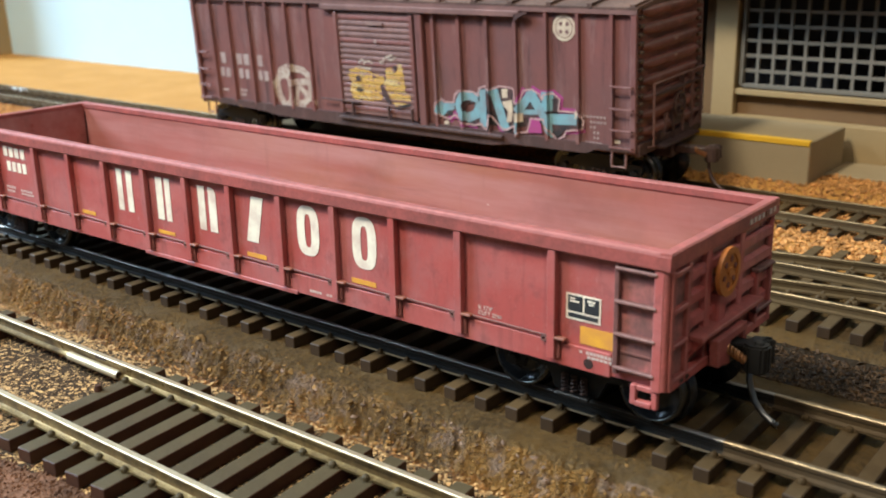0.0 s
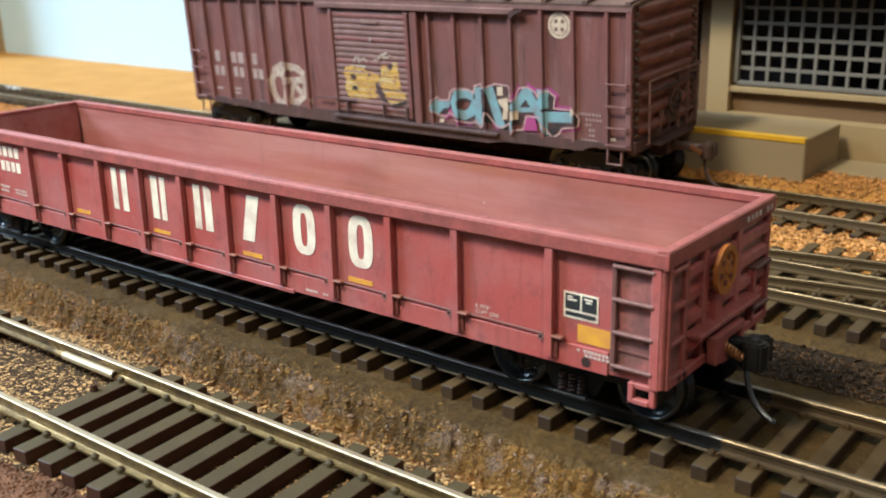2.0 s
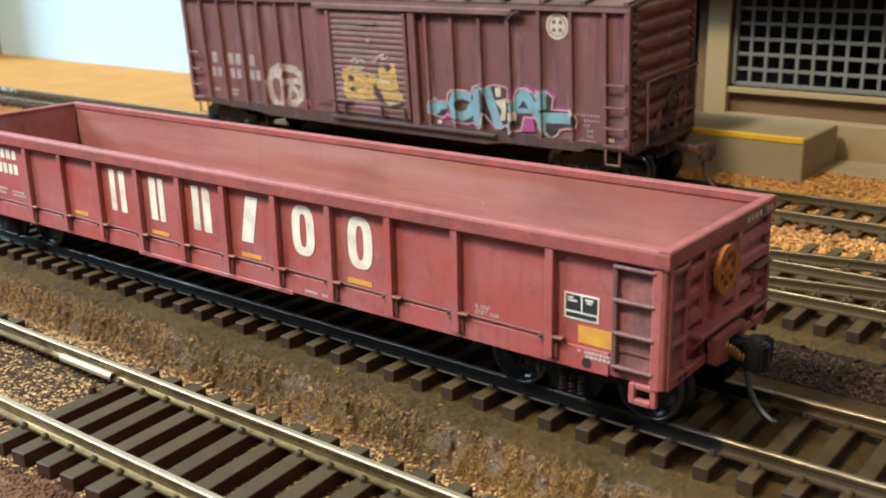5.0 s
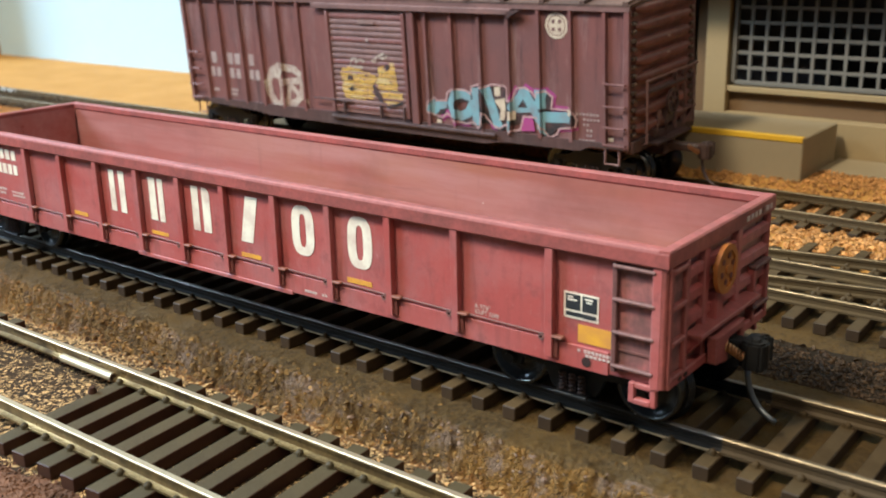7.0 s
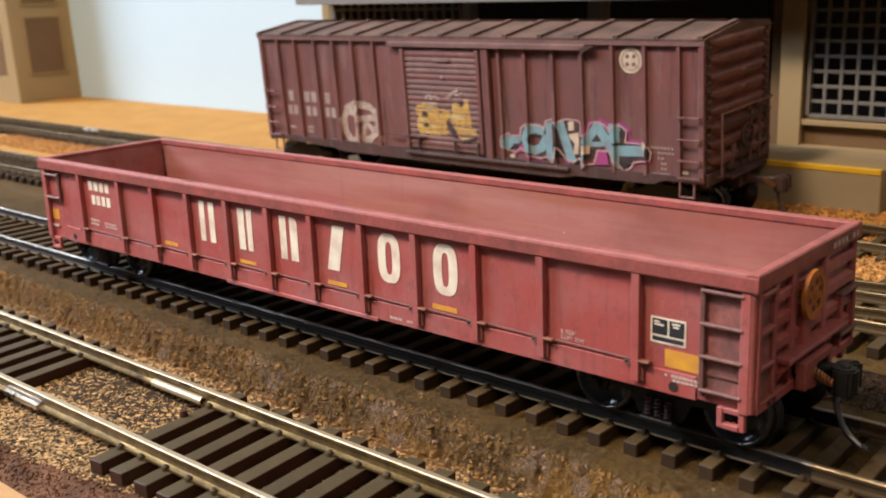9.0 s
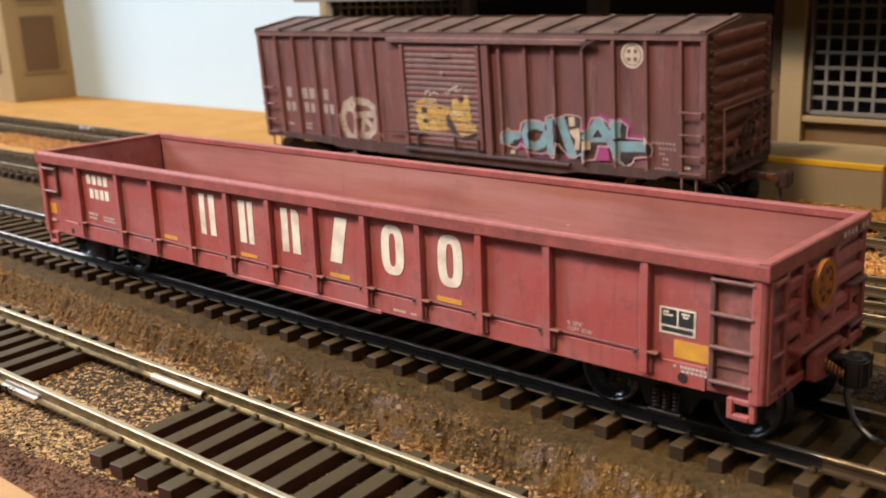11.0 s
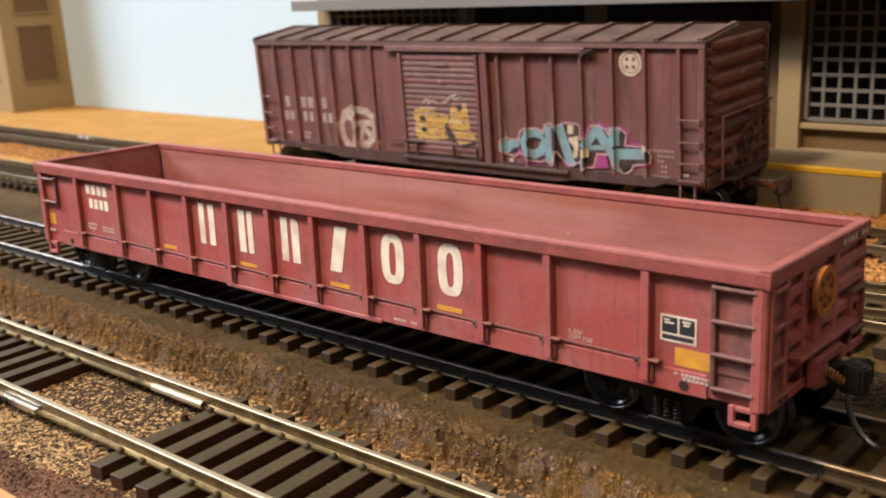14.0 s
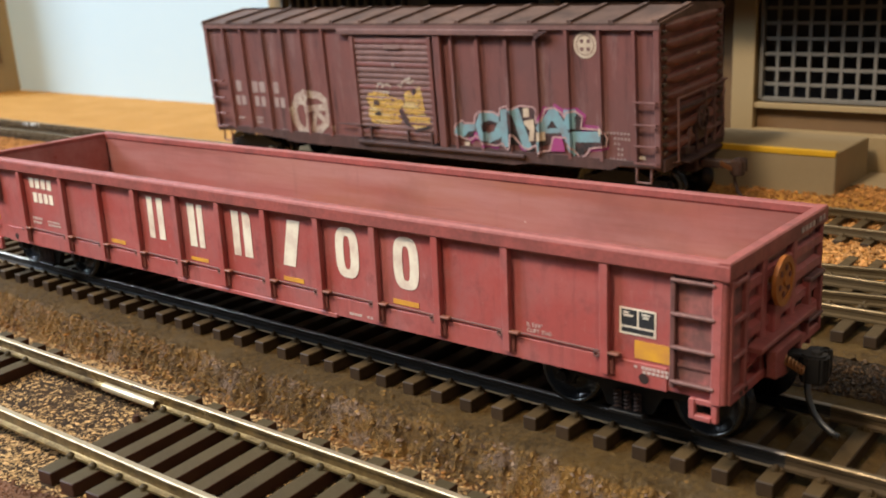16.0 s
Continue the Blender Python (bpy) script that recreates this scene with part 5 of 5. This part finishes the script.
    mark(rod(bmesh.new(), (-65.2, yd - 0.1, 34.4), (-65.2, yd - 0.16, 34.4), 0.6, 12), M_PALE)
    # round plain emblem
    mark(rod(bmesh.new(), (-1.9, y, 40.6), (-1.9, y - 0.06, 40.6), 3.35, 40), M_CREAM, "round cream emblem")
    for a, c in ((-1, -1), (-1, 1), (1, -1), (1, 1)):
        mark(rod(bmesh.new(), (-1.9 + a * 0.95, y - 0.06, 40.6 + c * 1.0), (-1.9 + a * 0.95, y - 0.1, 40.6 + c * 1.0), 0.55, 10), M_BROWN_RUB)
    mark(lathe(bmesh.new(), [(0, 2.4), (0, 2.6), (-0.05, 2.6), (-0.05, 2.4)], (-1.9, y - 0.05, 40.6), "y", 36), M_BROWN_RUB)
    # faded numbers and data lines as plain bars
    for z0, z1, spots in ((23.6, 27.2, ((-136.8, 2.4), (-128.9, 2.6), (-125.4, 2.6), (-118.6, 2.4))), (19.0, 22.2, ((-137.4, 2.0), (-134.6, 2.0), (-128.0, 2.0), (-125.0, 2.0), (-118.6, 2.0), (-115.8, 2.0)))):
        for x, w in spots:
            mark(decal(bmesh.new(), x, x + w, z0, z1, y), M_PALE)
    for x, z, w in ((-128.2, 14.6, 3.4), (-128.2, 13.2, 3.0), (-137, 14.2, 3.0), (-115.6, 11.0, 1.4)):
        mark(decal(bmesh.new(), x, x + w, z, z + 0.8, y), M_PALE)
    for k, (x, n) in enumerate(((4.2, 7), (6.4, 5), (6.4, 2), (7.4, 2), (7.4, 2), (5.2, 5))):
        for q in range(n):
            mark(decal(bmesh.new(), x + q * 1.0, x + q * 1.0 + 0.6, 18.2 - k * 1.35, 18.8 - k * 1.35, y), M_PALE)
    mark(decal(bmesh.new(), 13.6, 15.2, 12.3, 13.2, y), M_CREAM)


boxcar_paint(build_boxcar())


# ---- buildings behind the yard ----
def lattice(parent, x0, x1, z0, z1, step, y, bar):
    wide = step * 1.05
    for k in range(int((x1 - x0) / wide) + 1):
        part("lattice_bar", boxed(x0 + k * wide - bar / 2, x0 + k * wide + bar / 2, y - 0.5, y + 0.5, z0, z1), M_GRID, parent)
    for k in range(int((z1 - z0) / step) + 1):
        part("lattice_bar", boxed(x0, x1, y - 0.55, y + 0.45, z0 + k * step - bar / 2, z0 + k * step + bar / 2), M_GRID, parent)


def build_warehouse():
    w = thing("warehouse_building", 0, 171, -4.4, "tan model warehouse with dark lattice windows behind a platform", "model building")
    g = 4.4
    def wall(x0, x1, z0, z1, y0=1.0, y1=6.0, m=M_TAN, name="wall"):
        return part(name, boxed(x0, x1, y0, y1, z0 + g, z1 + g, bev=0.15), m, w)
    wall(-196, -188, -4.4, 120)
    wall(-188, 190, 57, 120)
    wall(-188, -118, -4.4, 20)
    wall(-188, 190, 53.5, 57, 1.1, 6.0, M_GREY, "beam")
    wall(-118, -114, -4.4, 53.5, m=M_GREY, name="pillar")
    wall(-62, -56, -4.4, 53.5, m=M_GREY, name="pillar")
    # tan return wall coloured dark brown, its shade put into the colour
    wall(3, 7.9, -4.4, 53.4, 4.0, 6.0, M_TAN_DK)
    wall(8, 14.9, -4.4, 53.9, -1.0, 6.0, name="pilaster")
    wall(14.9, 110, -4.4, 10.2, -4.0, 6.0)
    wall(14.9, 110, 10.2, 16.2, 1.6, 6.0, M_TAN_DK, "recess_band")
    wall(14.9, 110, 16.2, 17.9, -0.6, 6.0, name="window_sill")
    wall(86, 110, 17.9, 53.4)
    wall(110.1, 190, -4.4, 53.4)
    wall(-192, 190, 54, 58, -16.7, 0.9, M_GREY, "canopy")
    for x0, x1, z0 in ((-187.5, -118.5, 20.4), (16.4, 85.6, 18.9)):
        win = new("window")
        win.parent, win.empty_display_size = w, 0.003
        for dims in ((x0 - 0.6, x0 + 0.6, 0.2, 2.2, z0 + g, 53.3 + g), (x1 - 0.6, x1 + 0.6, 0.2, 2.2, z0 + g, 53.3 + g), (x0 + 0.6, x1 - 0.6, 0.2, 2.2, z0 - 0.6 + g, z0 + 0.6 + g)):
            part("window_frame", boxed(*dims, bev=0.1), M_GRID, win)
        lattice(win, x0, x1, z0 + g, 53.3 + g, 4.4, 1.4, 0.92)
    # near-black boards behind the openings paint in the unlit depth of the building
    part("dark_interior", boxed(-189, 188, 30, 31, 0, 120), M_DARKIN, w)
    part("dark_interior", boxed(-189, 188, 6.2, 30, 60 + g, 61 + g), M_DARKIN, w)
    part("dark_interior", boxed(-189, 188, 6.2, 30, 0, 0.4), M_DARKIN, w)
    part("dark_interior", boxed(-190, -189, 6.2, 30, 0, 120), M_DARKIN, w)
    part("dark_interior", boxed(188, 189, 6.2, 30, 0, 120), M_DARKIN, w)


build_warehouse()

dock = thing("loading_platform", 0, 153, -4.4, "grey-tan concrete platform with a yellow front edge", "platform")
part("platform_body", boxed(-150, 50.6, -16.2, 11.0, 0, 15.2, bev=0.3), M_CONC, dock)
part("edge_stripe", boxed(-150, 50.4, -16.4, -14.4, 14.0, 15.5, bev=0.15), M_STRIPE, dock, "yellow safety edge strip")
part("low_slab", boxed(50.8, 190, -4, 13.8, 0, 4.9, bev=0.2), M_CONC, dock)


def build_corner_block():
    c = thing("corner_building", -490, 200, -4.4, "tan panelled building block against the backdrop", "model building")
    c.matrix_basis = c.matrix_basis @ pose(0, 0, 0, 0, -2.5, 0)
    part("wall", boxed(-120, 0, -20, 40, 0, 150, bev=0.4), M_TAN, c)
    for k in range(2):
        z = 18 + k * 43
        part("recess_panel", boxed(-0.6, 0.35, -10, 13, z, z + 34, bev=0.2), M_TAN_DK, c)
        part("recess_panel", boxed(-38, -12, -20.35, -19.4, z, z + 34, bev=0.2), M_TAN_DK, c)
        for y0, y1, za, zb in ((-11, 14, z - 1, z), (-11, 14, z + 34, z + 35), (-11, -10, z, z + 34), (13, 14, z, z + 34)):
            part("panel_trim", boxed(-0.2, 0.9, y0, y1, za, zb), M_TAN, c)


build_corner_block()

# ---- backdrop, board edge and the room around ----
def slab(name, label, category, material, *dims, bev=0.0):
    ob = part(name, boxed(*dims, bev=bev), material)
    return tagged(ob, label, category, kind="structure")


slab("backdrop", "pale blue painted sky backdrop board", "backdrop", M_SKY, -760, 330, 222, 226, -30, 420)
slab("board_edge", "tan wooden edge of the layout board", "trim", M_WOOD, -760, 330, -80, -67.05, -60, -11.7, bev=0.25)
slab("board_base", "wooden base under the layout", "board", M_WOOD, -760, 330, -67.1, 226, -60, -20)
slab("floor", "plain room floor far below the layout", "floor", M_ROOM, -2600, 2600, -2600, 2600, -1060, -1010)
slab("ceiling", "plain off-white room ceiling", "ceiling", M_ROOM, -2600, 2600, -2600, 2600, 1500, 1550)
slab("wall_north", "plain off-white room wall", "wall", M_ROOM, -2600, 2600, 2600, 2650, -1010, 1500)
slab("wall_south", "plain off-white room wall", "wall", M_ROOM, -2600, 2600, -2650, -2600, -1010, 1500)
slab("wall_east", "plain off-white room wall", "wall", M_ROOM, 2600, 2650, -2600, 2600, -1010, 1500)
slab("wall_west", "plain off-white room wall", "wall", M_ROOM, -2650, -2600, -2600, 2600, -1010, 1500)

# ---- loose ground cover ----
def off_front_ties(x, y):
    along = x + 0.092 * (y + 42.3)
    return abs(y + 42.3 - 0.005 * x) > 15.8 or -43 < along < -4.5 or (along - 3.55 + 1.9) % 6.08 > 3.6


scatter("cork_flakes", "tan cork flakes glued on the dark board", [(-130, 140, -62, -24.0, 39000), (-130, 140, -26.5, -23.2, 3600), (-40, 20, -62, -45, 4500)], (0.24, 0.98), M_FLAKE, 0.14, 0.1, 11, lambda x, y: off_front_ties(x, y) and y > -59.5 + 0.13 * min(x, 30) + 1.2 * wobble(x, y, 4))
scatter("roadbed_grit", "brown grit glued on the roadbed slope", [(-120, 130, -23.6, -19.0, 3000), (-120, 150, -19.5, -13.5, 500)], (0.3, 1.2), M_GRAIN, 0.7, 0.72, 12)
scatter("pale_grit", "mauve-grey stones in the roadbed slope", [(-60, 150, -22.0, -19.0, 700)], (0.3, 1.1), M_GRAIN_GREY, 0.7, 0.72, 22)
scatter("rusty_grit", "ochre stones along the foot of the roadbed", [(-200, 150, -25.0, -22.0, 3600), (-120, -20, -22.5, -19.2, 900)], (0.25, 0.9), M_GRAIN_OCHRE, 0.7, 0.66, 23)
scatter("soil_crumbs", "red-brown soil crumbs along the board edge", [(-80, 40, -67, -56, 7000)], (0.2, 0.75), M_SOIL, 0.8, 0.35, 13, lambda x, y: y < -58.6 + 0.13 * min(x, 30) + 1.2 * wobble(x, y, 4))
scatter("cinder_grit", "black cinder grit between the tracks", [(30, 150, 26.2, 39.9, 11000)], (0.3, 1.15), M_CGRAIN, 0.85, 0.3, 14, lambda x, y: 26.2 + 0.9 * wobble(x, y, 3) < y < 39.7 + 0.9 * wobble(x, y, 3))
scatter("orange_ballast", "orange crushed ballast between yard tracks", [(10, 165, 80, 150, 27000), (-340, -180, 76, 104, 6000), (-90, 10, 126, 137, 2200)], (0.45, 1.45), M_BGRAIN, 0.85, 0.15, 15, lambda x, y: y > 83 + max(0, x - 60) * 0.18 and (y < 137 or x > 51.5))
